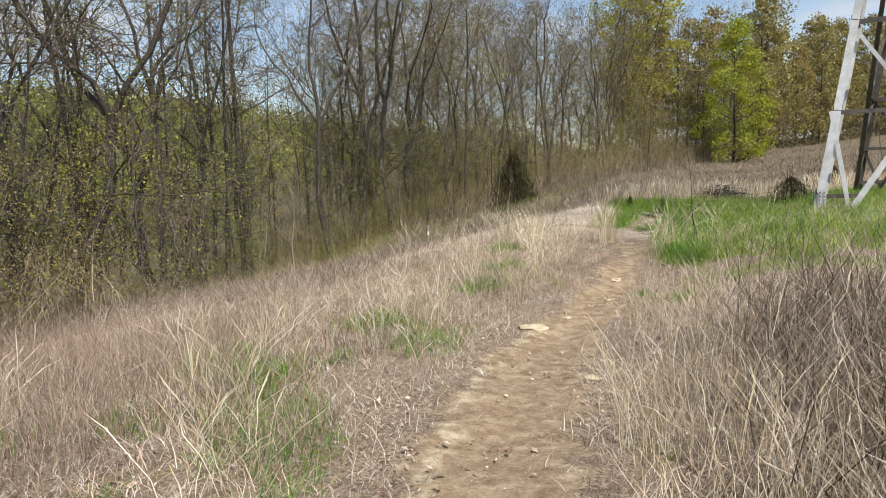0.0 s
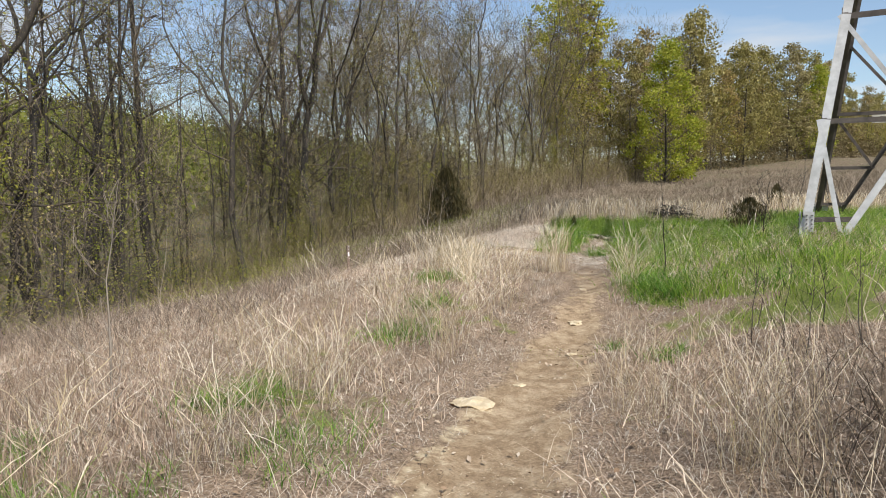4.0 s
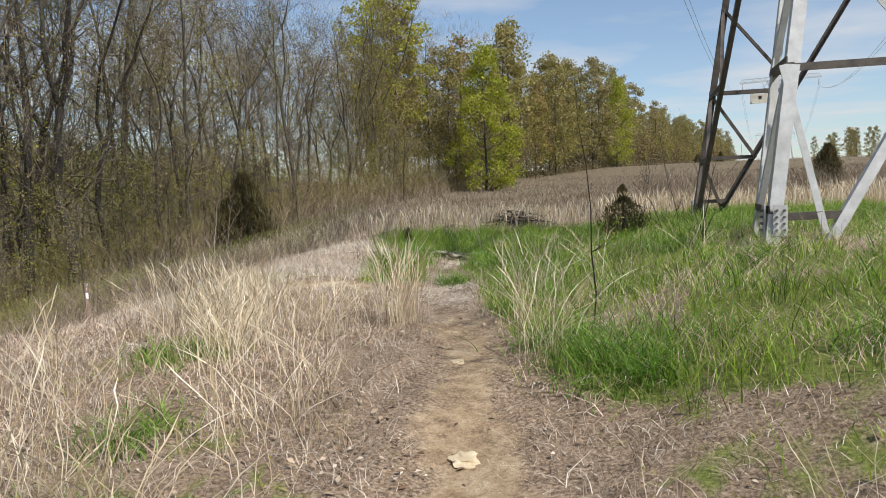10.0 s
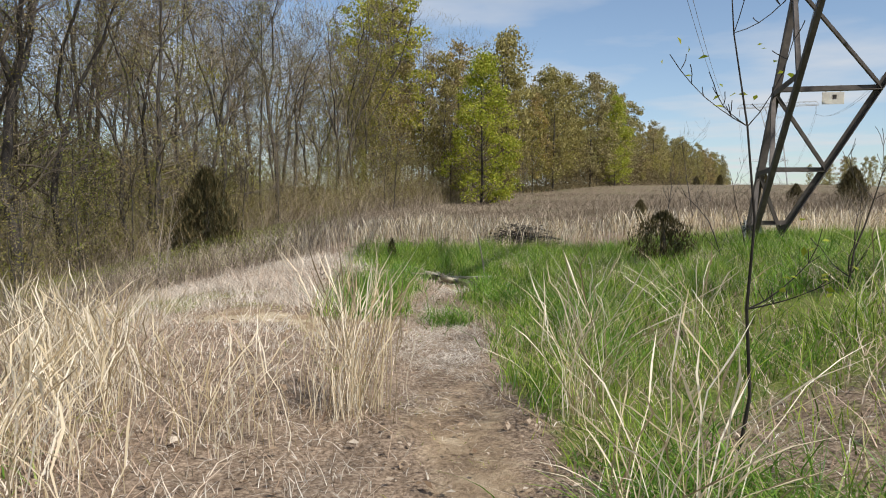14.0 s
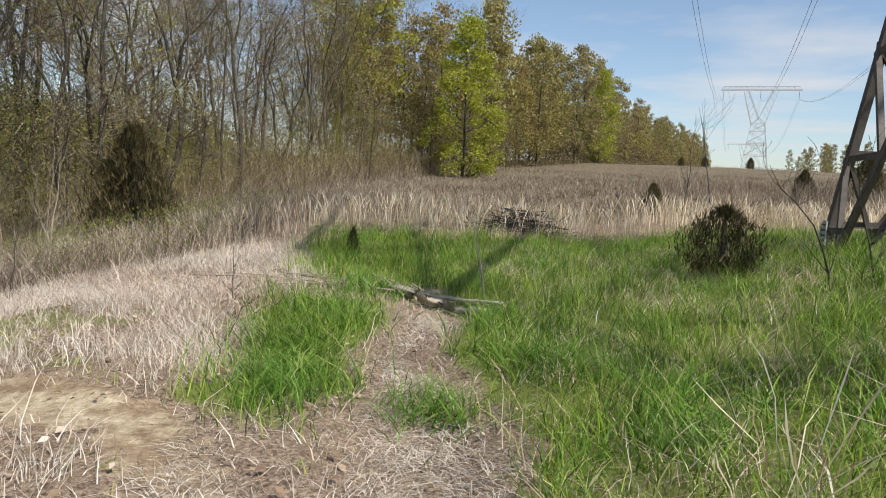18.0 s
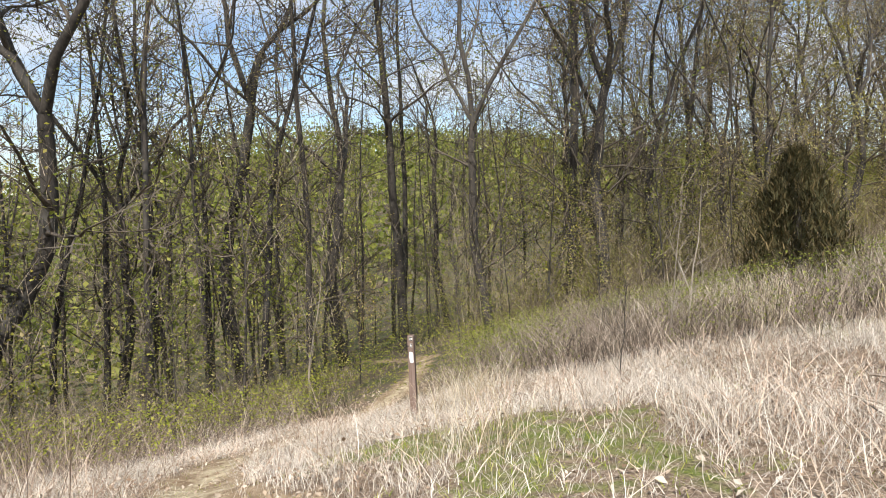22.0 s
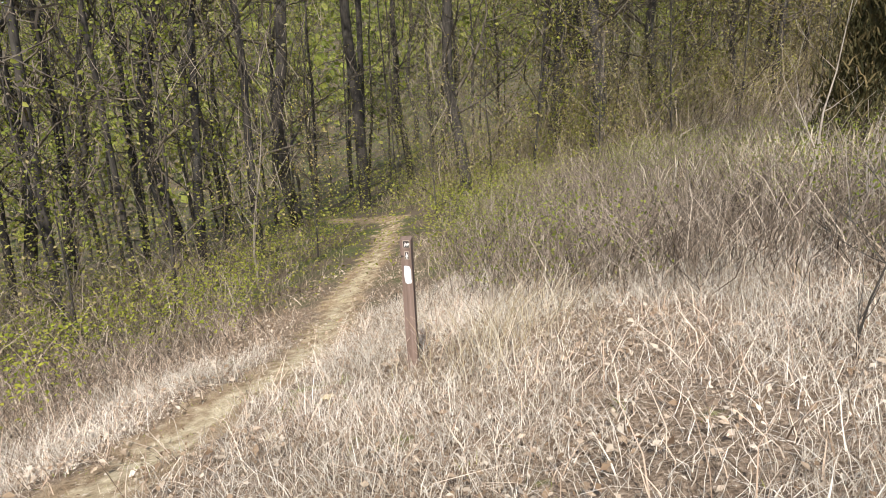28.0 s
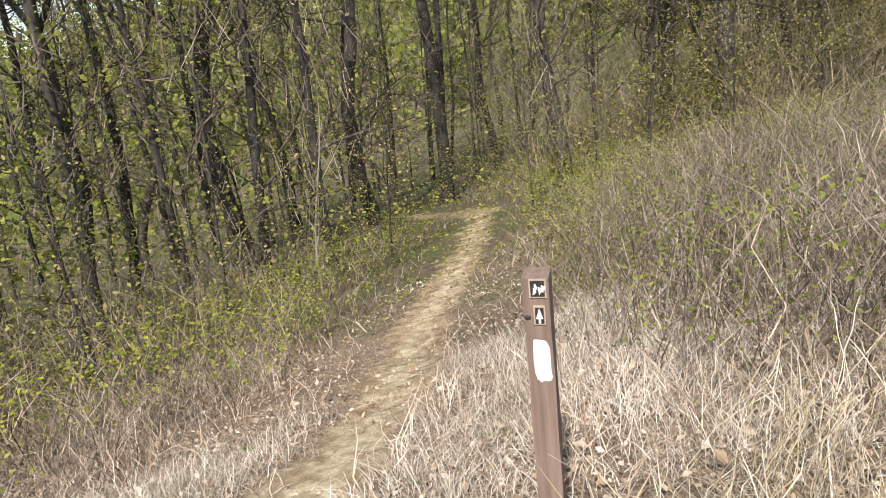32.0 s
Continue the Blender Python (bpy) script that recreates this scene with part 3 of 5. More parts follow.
def tower(origin, turn, name_label, near, base_z=None, half=3.75):
    """A waisted lattice tower. Corners 0 near left, 1 far left, 2 far right, 3 near right, about its own axis."""
    root = tagged(new("transmission_tower"), name_label, "power pylon", "pylons of the line")
    root.matrix_world = Matrix.Translation(origin) @ Matrix.Rotation(turn, 4, "Z")
    corner = [Vector((-half, -half, 0)), Vector((-half, half, 0)), Vector((half, half, 0)), Vector((half, -half, 0))]
    foot = [0.0] * 4
    if base_z:
        foot = [base_z(root.matrix_world @ c) - origin[2] for c in corner]
    WZ, WH, TZ = 14.5, half * 0.5, 24.0

    def leg(i, z):
        k = 1 - (z / WZ) * (1 - WH / half)
        return Vector((corner[i].x * k, corner[i].y * k, z))

    out = [Vector((-1, -1, 0)), Vector((-1, 1, 0)), Vector((1, 1, 0)), Vector((1, -1, 0))]
    # lit steel on the near legs; far legs have their shade painted in
    dark = [STEEL, STEEL_SHADED, STEEL_SHADED, STEEL]
    for i in range(4):
        c = out[i]
        lo = leg(i, foot[i] - 0.25)
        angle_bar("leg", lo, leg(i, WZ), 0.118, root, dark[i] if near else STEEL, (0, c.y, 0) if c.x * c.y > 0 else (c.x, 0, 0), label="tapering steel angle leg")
    for i in range(4):
        j = (i + 1) % 4
        face_mid_top = (leg(i, 5.6) + leg(j, 5.6)) / 2
        nrm = (out[i] + out[j]) / 2
        for a, b in ((i, j), (j, i)):
            along = (corner[b] - corner[a]).normalized()
            f0 = leg(a, foot[a] + 0.05) + along * (0.7 if near and i == 0 and a == 0 else 0.5)
            steep_end = leg(0, 9.5) + along * 0.85
            top_ = steep_end if near and i == 0 and a == 0 else face_mid_top
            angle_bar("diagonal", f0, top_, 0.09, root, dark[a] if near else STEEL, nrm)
            if near:
                def diag(z):
                    t = (z - f0.z) / (top_.z - f0.z)
                    return f0.lerp(top_, t)
                z1, z2 = (foot[a] + 1.65, foot[a] + 3.1) if a == 0 else (foot[a] + 1.1, foot[a] + 2.27)
                angle_bar("base_strut", leg(a, foot[a] + 0.28), diag(foot[a] + 0.3), 0.07, root, STEEL_SHADED, nrm)
                angle_bar("strut", leg(a, z1), diag(z1), 0.07, root, STEEL_SHADED, nrm)
                angle_bar("strut", leg(a, z2), diag(z2), 0.08, root, STEEL_SHADED, nrm)
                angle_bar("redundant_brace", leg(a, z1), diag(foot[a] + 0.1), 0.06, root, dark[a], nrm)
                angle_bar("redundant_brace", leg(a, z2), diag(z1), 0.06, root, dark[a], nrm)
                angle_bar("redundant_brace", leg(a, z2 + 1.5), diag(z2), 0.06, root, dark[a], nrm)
                bm = box_mesh(0.12, 0.014, 0.28)
                pl = part("gusset_plate", bm, STEEL, root)
                q = leg(a, foot[a] + 0.22) + nrm.normalized() * 0.02 + along * 0.1
                pl.matrix_basis = Matrix.Translation(q) @ Vector((0, -1, 0)).rotation_difference(nrm.normalized()).to_matrix().to_4x4()
                for bx in (-0.032, 0.032):
                    for bz in (-0.09, -0.03, 0.03, 0.09):
                        bm = bmesh.new()
                        bmesh.ops.create_cone(bm, cap_ends=True, segments=6, radius1=0.013, radius2=0.011, depth=0.018, matrix=Matrix.Translation((bx, -0.018, bz)) @ Matrix.Rotation(math.pi / 2, 4, "X"))
                        part("bolt", bm, BOLT, pl)
        angle_bar("girt", leg(i, 5.6), leg(j, 5.6), 0.11, root, STEEL, nrm)
        for z0, z1 in ((5.6, 9.2), (9.2, 12.2), (12.2, WZ)):
            angle_bar("cross_brace", leg(i, z0), leg(j, z1), 0.09, root, STEEL, nrm)
            angle_bar("cross_brace", leg(j, z0), leg(i, z1), 0.09, root, STEEL, nrm)
            angle_bar("girt", leg(i, z1), leg(j, z1), 0.09, root, STEEL, nrm)
    # the fork above the waist and the beam on it
    for sx in (-1, 1):
        for sy in (-1, 1):
            w0 = Vector((sx * WH, sy * WH, WZ))
            top = Vector((sx * 4.6, sy * 0.7, TZ))
            inn = Vector((sx * 3.2, sy * 0.7, TZ))
            angle_bar("fork_leg", w0, top, 0.14, root, STEEL, (sx, 0, 0))
            angle_bar("fork_leg", Vector((0, sy * WH, WZ + 1.6)), inn, 0.12, root, STEEL, (0, sy, 0))
            angle_bar("fork_leg", w0, Vector((0, sy * WH, WZ + 1.6)), 0.1, root, STEEL, (0, sy, 0))
            for k in range(5):
                t0, t1 = 0.15 + k * 0.17, 0.15 + (k + 0.9) * 0.17
                pa = w0.lerp(top, t0)
                pb = Vector((0, sy * WH, WZ + 1.6)).lerp(inn, t1)
                angle_bar("lacing", pa, pb, 0.06, root, STEEL, (0, sy, 0))
    for sy in (-1, 1):
        angle_bar("beam_chord", (-10.5, sy * 0.7, TZ), (10.5, sy * 0.7, TZ), 0.12, root, STEEL, (0, sy, 0))
        angle_bar("beam_chord", (-10.5, sy * 0.2, TZ + 0.3), (10.5, sy * 0.2, TZ + 0.3) , 0.1, root, STEEL, (0, sy, 0))
        for k in range(14):
            x0 = -10.5 + k * 1.5
            angle_bar("lacing", (x0, sy * 0.7, TZ), (x0 + 0.75, sy * 0.7, TZ + 1.1), 0.06, root, STEEL, (0, sy, 0))
            angle_bar("lacing", (x0 + 0.75, sy * 0.7, TZ + 1.1), (x0 + 1.5, sy * 0.7, TZ), 0.06, root, STEEL, (0, sy, 0))
        angle_bar("beam_chord", (-9.75, sy * 0.7, TZ + 1.1), (9.75, sy * 0.7, TZ + 1.1), 0.1, root, STEEL, (0, sy, 0))
    for x0 in (-9.8, 0.0, 9.8):
        line = [(Vector((x0, 0, TZ)), 0.02)]
        for k in range(16):
            z = TZ - 0.15 - k * 0.14
            line += [(Vector((x0, 0, z)), 0.03), (Vector((x0, 0, z - 0.03)), 0.13), (Vector((x0, 0, z - 0.06)), 0.03)]
        V, F = tubes([line], 8)
        part("insulator_string", raw_mesh("insulator_string", V, [F], CERAMIC, True), None, root, "brown disc insulator string")
    return root


F0, D0 = Vector((2.66, 13.3)), Vector((4.15, 20.25))
side = D0 - F0
T_TURN = -math.atan2(side.x, side.y)
T_MID = (F0 + D0) / 2 + Vector((-0.08, 0.0)) + Vector((side.y, -side.x)) / 2
T_Z = 0.95
near_tower = tower((T_MID.x, T_MID.y, T_Z), T_TURN, "grey galvanised lattice power pylon standing in grass", True, lambda p: gz(p.x, p.y), side.length / 2)
far_turn = -math.atan2(87 - T_MID.x, 208 - T_MID.y)
far_tower = tower((87, 208, gz(87, 208)), far_turn, "distant pale grey lattice power pylon on the hill", False)
far_tower_b = tower((172, 410, gz(172, 410) - 1), far_turn, "small hazy lattice power pylon on the skyline", False)

# warning sign hung from a strut of the far left leg
sign = tagged(new("tower_sign"), "small white rectangular sign on a pylon strut", "sign")
sign.matrix_world = Matrix.Translation((5.2, 19.95, 3.16)) @ Matrix.Rotation(T_TURN, 4, "Z")
part("plate", box_mesh(0.30, 0.008, 0.18, 0.003, 1), SIGNWHITE, sign)
bm = box_mesh(0.05, 0.004, 0.06)
ob = part("mark", bm, SIGNBLACK, sign, "dark bar mark")
ob.location = (0.02, -0.007, 0.02)
for dx in (-0.1, 0.1):
    ob = part("hanger", box_mesh(0.015, 0.012, 0.14), BOLT, sign)
    ob.location = (dx, 0.008, 0.12)

# conductors between the towers, in pairs
for x0 in (-9.8, 0.0, 9.8):
    for off in (-0.22, 0.22):
        for first, second, sag in ((near_tower, far_tower, 7.0), (far_tower, far_tower_b, 7.0)):
            a = first.matrix_world @ Vector((x0 + off, 0, 21.6))
            b = second.matrix_world @ Vector((x0 + off, 0, 21.6))
            line = []
            for k in range(41):
                t = k / 40
                p = a.lerp(b, t)
                p.z -= sag * 4 * t * (1 - t)
                line.append((p, 0.022))
            V, F = tubes([line], 5)
            tagged(new("conductor_cable", raw_mesh("conductor_cable", V, [F], CABLE, True)), "dark twin power line cable sagging between pylons", "cable", "conductors")
for x0 in (-9.8, 0.0, 9.8):
    for off in (-0.22, 0.22):
        a = near_tower.matrix_world @ Vector((x0 + off, 0, 21.6))
        b = near_tower.matrix_world @ Vector((x0 + off, -90, 25))
        line = []
        for k in range(31):
            t = k / 30
            p = a.lerp(b, t)
            p.z -= 10 * t * (1 - t)
            line.append((p, 0.022))
        V, F = tubes([line], 5)
        tagged(new("conductor_cable", raw_mesh("conductor_cable", V, [F], CABLE, True)), "dark twin power line cable sagging between pylons", "cable", "conductors")


# ---- trees ----
def tree_lines(rs, height, radius, kind):
    """Branch polylines of a deciduous tree by depth, and the places of its twig ends."""
    lines, ends = [], []
    twigs = 7 if kind == "oak" else 5

    def run(p, d, length, r, n, wob, up, thin):
        """One crooked tapering member."""
        pts, q, dd = [(p.copy(), r)], p.copy(), d.copy()
        for i in range(n):
            dd = (dd + Vector((rs.normal(0, wob), rs.normal(0, wob), rs.normal(0, wob * 0.7) + up))).normalized()
            q = q + dd * (length / n)
            pts.append((q.copy(), max(0.009, r * (1 - thin * (i + 1) / n))))
        return pts

    def side(pts, t, lo, hi):
        """A place at the share t of a member, its girth there, and a way out of it at an angle between lo and hi."""
        n = len(pts) - 1
        i = min(int(t * n), n - 1)
        f = t * n - i
        ax = (pts[i + 1][0] - pts[i][0]).normalized()
        out = ax.orthogonal()
        out.rotate(Matrix.Rotation(rs.uniform(0, 6.2832), 3, ax))
        ang = rs.uniform(lo, hi)
        return pts[i][0].lerp(pts[i + 1][0], f), pts[i][1] * (1 - f) + pts[i + 1][1] * f, (ax * math.cos(ang) + out.normalized() * math.sin(ang)).normalized()

    def limb(p, d, length, r, full):
        pts = run(p, d, length, r, 5, 0.24, 0.10, 0.75)
        lines.append((1, pts))
        for k in range(full):
            t = 0.2 + 0.8 * (k + rs.uniform(0.1, 0.9)) / full
            q, rq, dq = side(pts, t, 0.5, 1.1)
            br = run(q, dq, length * rs.uniform(0.25, 0.5) * (1.15 - 0.5 * t), max(0.014, rq * 0.6), 4, 0.3, 0.08, 0.6)
            lines.append((2, br))
            for j in range(twigs):
                u, ru, du = side(br, 0.2 + 0.8 * (j + rs.uniform(0.1, 0.9)) / twigs, 0.4, 1.0)
                tw = run(u, du, length * rs.uniform(0.12, 0.26), 0.011, 2, 0.3, 0.06, 0.5)
                lines.append((3, tw))
                ends.append(tw[-1][0])
            ends.append(br[-1][0])
        ends.append(pts[-1][0])

    start, up = Vector((0, 0, -0.3)), Vector((rs.normal(0, 0.03), rs.normal(0, 0.03), 1)).normalized()
    if kind == "oak":
        fork = rs.uniform(0.36, 0.55)
        trunk = run(start, up, height * fork, radius, 8, 0.12, 0.2, 0.35)
        lines.append((0, trunk))
        for k in range(6):
            p, r, d = side(trunk, rs.uniform(0.35, 0.98), 0.9, 1.4)
            limb(p, d, height * rs.uniform(0.16, 0.27), r * rs.uniform(0.2, 0.4), 5)
        turn = rs.uniform(0, 6.2832)
        count = int(rs.integers(2, 4))
        for k in range(count):
            ang = rs.uniform(0.18, 0.5)
            d = Vector((math.cos(turn + 6.2832 * k / count) * math.sin(ang), math.sin(turn + 6.2832 * k / count) * math.sin(ang), math.cos(ang)))
            lead = run(trunk[-1][0], d, height * (1 - fork) * rs.uniform(0.8, 1.1), trunk[-1][1] * rs.uniform(0.6, 0.85), 9, 0.2, 0.10, 0.8)
            lines.append((0, lead))
            for j in range(7):
                p, r, dd = side(lead, 0.1 + 0.9 * (j + rs.uniform(0.1, 0.9)) / 7, 0.5, 1.15)
                limb(p, dd, height * rs.uniform(0.12, 0.24), max(0.016, r * rs.uniform(0.35, 0.6)), 5)
    else:
        low, many, reach = {"pole": (0.14, 17, 0.14), "spire": (0.4, 16, 0.17), "small": (0.15, 9, 0.3)}[kind]
        trunk = run(start, up, height, radius, 10, 0.055, 0.25, 0.78)
        lines.append((0, trunk))
        for k in range(many):
            t = low + (0.98 - low) * (k + rs.uniform(0.1, 0.9)) / many
            p, r, d = side(trunk, t, 0.6, 1.25)
            limb(p, d, height * reach * rs.uniform(0.6, 1.3) * (1.25 - 0.6 * t), max(0.014, r * rs.uniform(0.25, 0.5)), 3 if kind == "small" else 4)
    return lines, ends


def tree_meshes(seed, height, radius, kind, leaf_mat, leaves, leaf_size, spread=0.3):
    rs = np.random.default_rng(seed)
    lines, ends = tree_lines(rs, height, radius, kind)
    V, F = tubes([l for d, l in lines if d == 0], 7)
    trunk = raw_mesh("trunk", V, [F], BARK, True)
    V, F = tubes([l for d, l in lines if d == 1], 5)
    W, G = tubes([l for d, l in lines if d == 2], 3)
    V2, F2 = ribbons([l for d, l in lines if d == 3], rs)
    limbs = raw_mesh("branchwork", np.concatenate([V, W, V2]), [np.concatenate([F, G + len(V), F2 + len(V) + len(W)])], BARK_TWIG, True)
    e = np.array([tuple(p) for p in ends])
    pick = rs.integers(0, len(e), leaves)
    c = e[pick] + rs.normal(0, spread, (leaves, 3))
    V, F = flakes(c[:, 0], c[:, 1], c[:, 2], np.full(leaves, leaf_size), rs, 0.1, 0.7)
    return trunk, limbs, raw_mesh("crown", V, F, leaf_mat)


def leafy_meshes(seed, height, radius, leaf_mat, clumps, per, leaf_size, low, wide, point):
    """A tree seen from afar in full leaf: trunk, limbs that reach out to clumps, and the clumps' leaves. low: where the crown begins; point: how far it tapers upwards."""
    rs = np.random.default_rng(seed)
    top = Vector((rs.normal(0, 0.15), rs.normal(0, 0.15), height))
    stem = [(Vector((0, 0, -0.3)).lerp(top, t) + Vector((rs.normal(0, 0.06), rs.normal(0, 0.06), 0)), max(0.015, radius * (1 - 0.93 * t))) for t in np.linspace(0, 1, 9)]
    V, F = tubes([stem], 7)
    trunk = raw_mesh("trunk", V, [F], BARK, True)
    arms, cloud = [], []
    for k in range(clumps):
        t = (k + rs.uniform(0, 1)) / clumps
        z = height * (low + (1 - low) * t)
        prof = wide * (math.sin(math.pi * (0.16 + 0.82 * t)) ** 0.6) * (1 - point * t)
        a, r = rs.uniform(0, 6.2832), prof * math.sqrt(rs.uniform(0.12, 1.0)) * rs.uniform(0.8, 1.15)
        c = Vector((r * math.cos(a), r * math.sin(a), z))
        f = max(0.03, (z - 0.55 * r) / height)
        foot = Vector((0, 0, -0.3)).lerp(top, min(f, 0.97))
        mid = foot.lerp(c, 0.5) + Vector((0, 0, -0.12 * r))
        arms.append([(foot, max(0.018, radius * 0.3 * (1 - t))), (mid, 0.022), (c, 0.012)])
        s = rs.uniform(0.28, 0.55) * (0.55 + 0.5 * wide / 2.4)
        d = rs.normal(0, 1, (per, 3))
        d /= np.linalg.norm(d, axis=1)[:, None]
        d *= (rs.uniform(0.1, 1, per) ** 0.6)[:, None] * np.array([s * 1.5, s * 1.5, s])
        cloud.append(np.array(c) + d)
    V, F = tubes(arms, 4)
    limbs = raw_mesh("branchwork", V, [F], BARK_TWIG, True)
    c = np.concatenate(cloud)
    V, F = flakes(c[:, 0], c[:, 1], c[:, 2], np.full(len(c), leaf_size), rs, 0.12, 0.75)
    return trunk, limbs, raw_mesh("crown", V, F, leaf_mat)


KINDS = [
    ("oak", LEAF, 4200, 0.062, "grey-barked tree with crooked limbs and sparse new spring leaves"),
    ("oak", LEAF_TAN, 4600, 0.06, "crooked bare tree with tan budding twigs"),
    ("spire", LEAF, 3600, 0.06, "tall straight grey tree with thin spring leaves"),
    ("oak", LEAF_TAN, 2600, 0.055, "forked leafless tree with dark branches"),
    ("spire", LEAF_TAN, 2800, 0.058, "tall straight tree with brownish buds"),
    ("oak", LEAF_TAN, 5200, 0.062, "spreading tree covered in brownish buds"),
]
templates = []
for k, (kind, lf, cnt, size, label) in enumerate(KINDS):
    templates.append((tree_meshes(100 + k, 15.0, 0.14 if kind == "oak" else 0.12, kind, lf, cnt, size), label))
poles = [tree_meshes(120 + k, 13.0, 0.075, "pole", (LEAF, LEAF_TAN, LEAF)[k], (750, 400, 1000)[k], 0.05) for k in range(3)]
POLE_LABEL = ("slender dark trunk with light green leaves high up", "slender dark trunk with bare twigs", "slender tree with yellow-green leaves")
edge_trees = [leafy_meshes(150 + k, 12.0, 0.13, (SHRUBLEAF, LEAF_TAN, SHRUBLEAF, LEAF_TAN)[k], (70, 66, 76, 54)[k], (62, 60, 66, 50)[k], 0.23, (0.1, 0.14, 0.08, 0.2)[k], (3.0, 2.7, 3.1, 2.3)[k], 0.3) for k in range(4)]
budding = [leafy_meshes(170 + k, 13.0, 0.13, (LEAF_TAN, LEAF, LEAF_TAN)[k], (66, 60, 74)[k], 74, 0.085, (0.2, 0.26, 0.14)[k], (3.2, 2.8, 3.4)[k], 0.15) for k in range(3)]
BUD_LABEL = ("tan tree in bud with a hazy crown", "tree with a thin olive crown of new leaves", "broad brownish tree in bud")
EDGE_LABEL = ("olive leafy tree along the clearing", "tan budding tree along the clearing", "light green leafy tree along the clearing", "thin brown tree along the clearing")
bright = [leafy_meshes(130 + k, 15.0, 0.17, LEAF_BRIGHT, 80, 80, 0.21, 0.36, 3.0, 0.1) for k in range(2)]
bushy = [tree_meshes(140 + k, 4.2, 0.03, "small", (LEAF, LEAF_TAN, LEAF)[k], (420, 420, 700)[k], 0.06, 0.22) for k in range(3)]

def put_tree(key, meshes, name, label, group, x, y, scale, turn, lean=(0, 0), wide=1.0):
    root = tagged(new(name), label, "tree", group)
    root.matrix_world = pose(x, y, gz(x, y), lean[0], lean[1], turn) @ Matrix.Diagonal((scale * wide, scale * wide, scale, 1))
    part("trunk", meshes[0], None, root)
    tagged(part("branchwork", meshes[1], None, root), kind="stuff")
    tagged(part("crown", meshes[2], None, root), kind="stuff")
    return root


PLACED = []
# trees that stand out at the edge of the wood: x, y, height share, girth share, template
for x, y, s, g, k in ((-17.5, 32.2, 1.25, 1.6, 4), (-14.8, 30.6, 1.25, 1.45, 0), (-16.25, 27.4, 1.15, 1.15, 3), (-21.3, 27.7, 1.3, 1.65, 2), (-22.5, 26.0, 1.2, 1.65, 3),
                      (-21.5, 21.8, 1.25, 1.65, 1), (-22.2, 18.4, 1.1, 1.2, 3), (-23.1, 19.5, 1.1, 1.2, 2), (-18.0, 15.2, 1.2, 1.7, 0), (-17.9, 13.6, 1.1, 1.1, 3),
                      (-17.8, 34.4, 1.3, 1.4, 5), (-16.3, 37.6, 1.3, 1.0, 2), (-18.4, 50.5, 1.2, 1.3, 5), (-20.0, 43.6, 1.2, 1.2, 1), (-13.1, 81.2, 1.15, 1.2, 0),
                      (-11.0, 80.0, 1.15, 1.1, 1), (-27.0, 31.4, 1.3, 1.3, 4), (-31.0, 21.0, 1.3, 1.3, 0), (-15.8, 11.0, 1.1, 1.2, 3), (-17.0, 7.5, 1.15, 1.2, 0), (-16.5, 3.0, 1.15, 1.3, 5)):
    m, label = templates[k]
    put_tree(k, m, "tree", label, "trees of the wood", x, y, s, rng.uniform(0, 360), (rng.normal(0, 1), rng.normal(0, 1)), g / s)
    PLACED.append((x, y))


def free_spot(x, y, gap):
    for px, py in PLACED:
        if (px - x) ** 2 + (py - y) ** 2 < gap * gap:
            return False
    return True


# the bright crowned trees at the far bend of the edge
for x, y, s, k in ((-6.9, 66.0, 1.22, 1), (-9.4, 69.0, 1.25, 0)):
    put_tree(0, bright[k], "tree", "yellow-green leafy tree at the edge of the wood", "trees of the wood", x, y, s, rng.uniform(0, 360))
    PLACED.append((x, y))

yellow = leafy_meshes(160, 11.6, 0.12, LEAF_BRIGHT, 150, 75, 0.19, 0.04, 3.5, 0.5)
put_tree(0, yellow, "tree", "full yellow-green tree leafy to the ground at the field edge", "trees of the wood", 0.7, 62.7, 1.0, 40)
put_tree(0, yellow, "tree", "full yellow-green tree leafy to the ground at the field edge", "trees of the wood", 19.0, 101.0, 1.0, 140, (0, 0), 0.9)
PLACED += [(0.2, 62.7), (19.0, 101.0)]
count = 0
while count < 112:
    y = rng.uniform(-12, 62) if count < 88 else rng.uniform(34, 78)
    edge = float(np.interp(y, EDGE_Y, EDGE_X))
    d = rng.exponential(11.0 if count < 88 else 7.0)
    x = edge - 0.8 - d
    if d > 45 or (13 < y < 34 and d < 7) or (46 < y < 68 and x > -18) or not free_spot(x, y, 2.1):
        continue
    PLACED.append((x, y))
    count += 1
    if y > 33 and d < 9 and rng.uniform() < 0.6:
        k = int(rng.integers(0, 3))
        put_tree(k, budding[k], "tree", BUD_LABEL[k], "trees of the wood", x, y, rng.uniform(0.75, 1.15), rng.uniform(0, 360), (0, 0), rng.uniform(0.85, 1.1))
    elif d > 6 and rng.uniform() < 0.72:
        k = int(rng.integers(0, 3))
        put_tree(k, poles[k], "tree", POLE_LABEL[k], "trees of the wood", x, y, rng.uniform(0.8, 1.2), rng.uniform(0, 360), (rng.normal(0, 1.2), rng.normal(0, 1.2)), rng.uniform(0.75, 1.2))
    else:
        k = int(rng.integers(0, len(templates)))
        m, label = templates[k]
        put_tree(k, m, "tree", label, "trees of the wood", x, y, rng.uniform(0.75, 1.2), rng.uniform(0, 360), (rng.normal(0, 1), rng.normal(0, 1)), rng.uniform(0.8, 1.1))
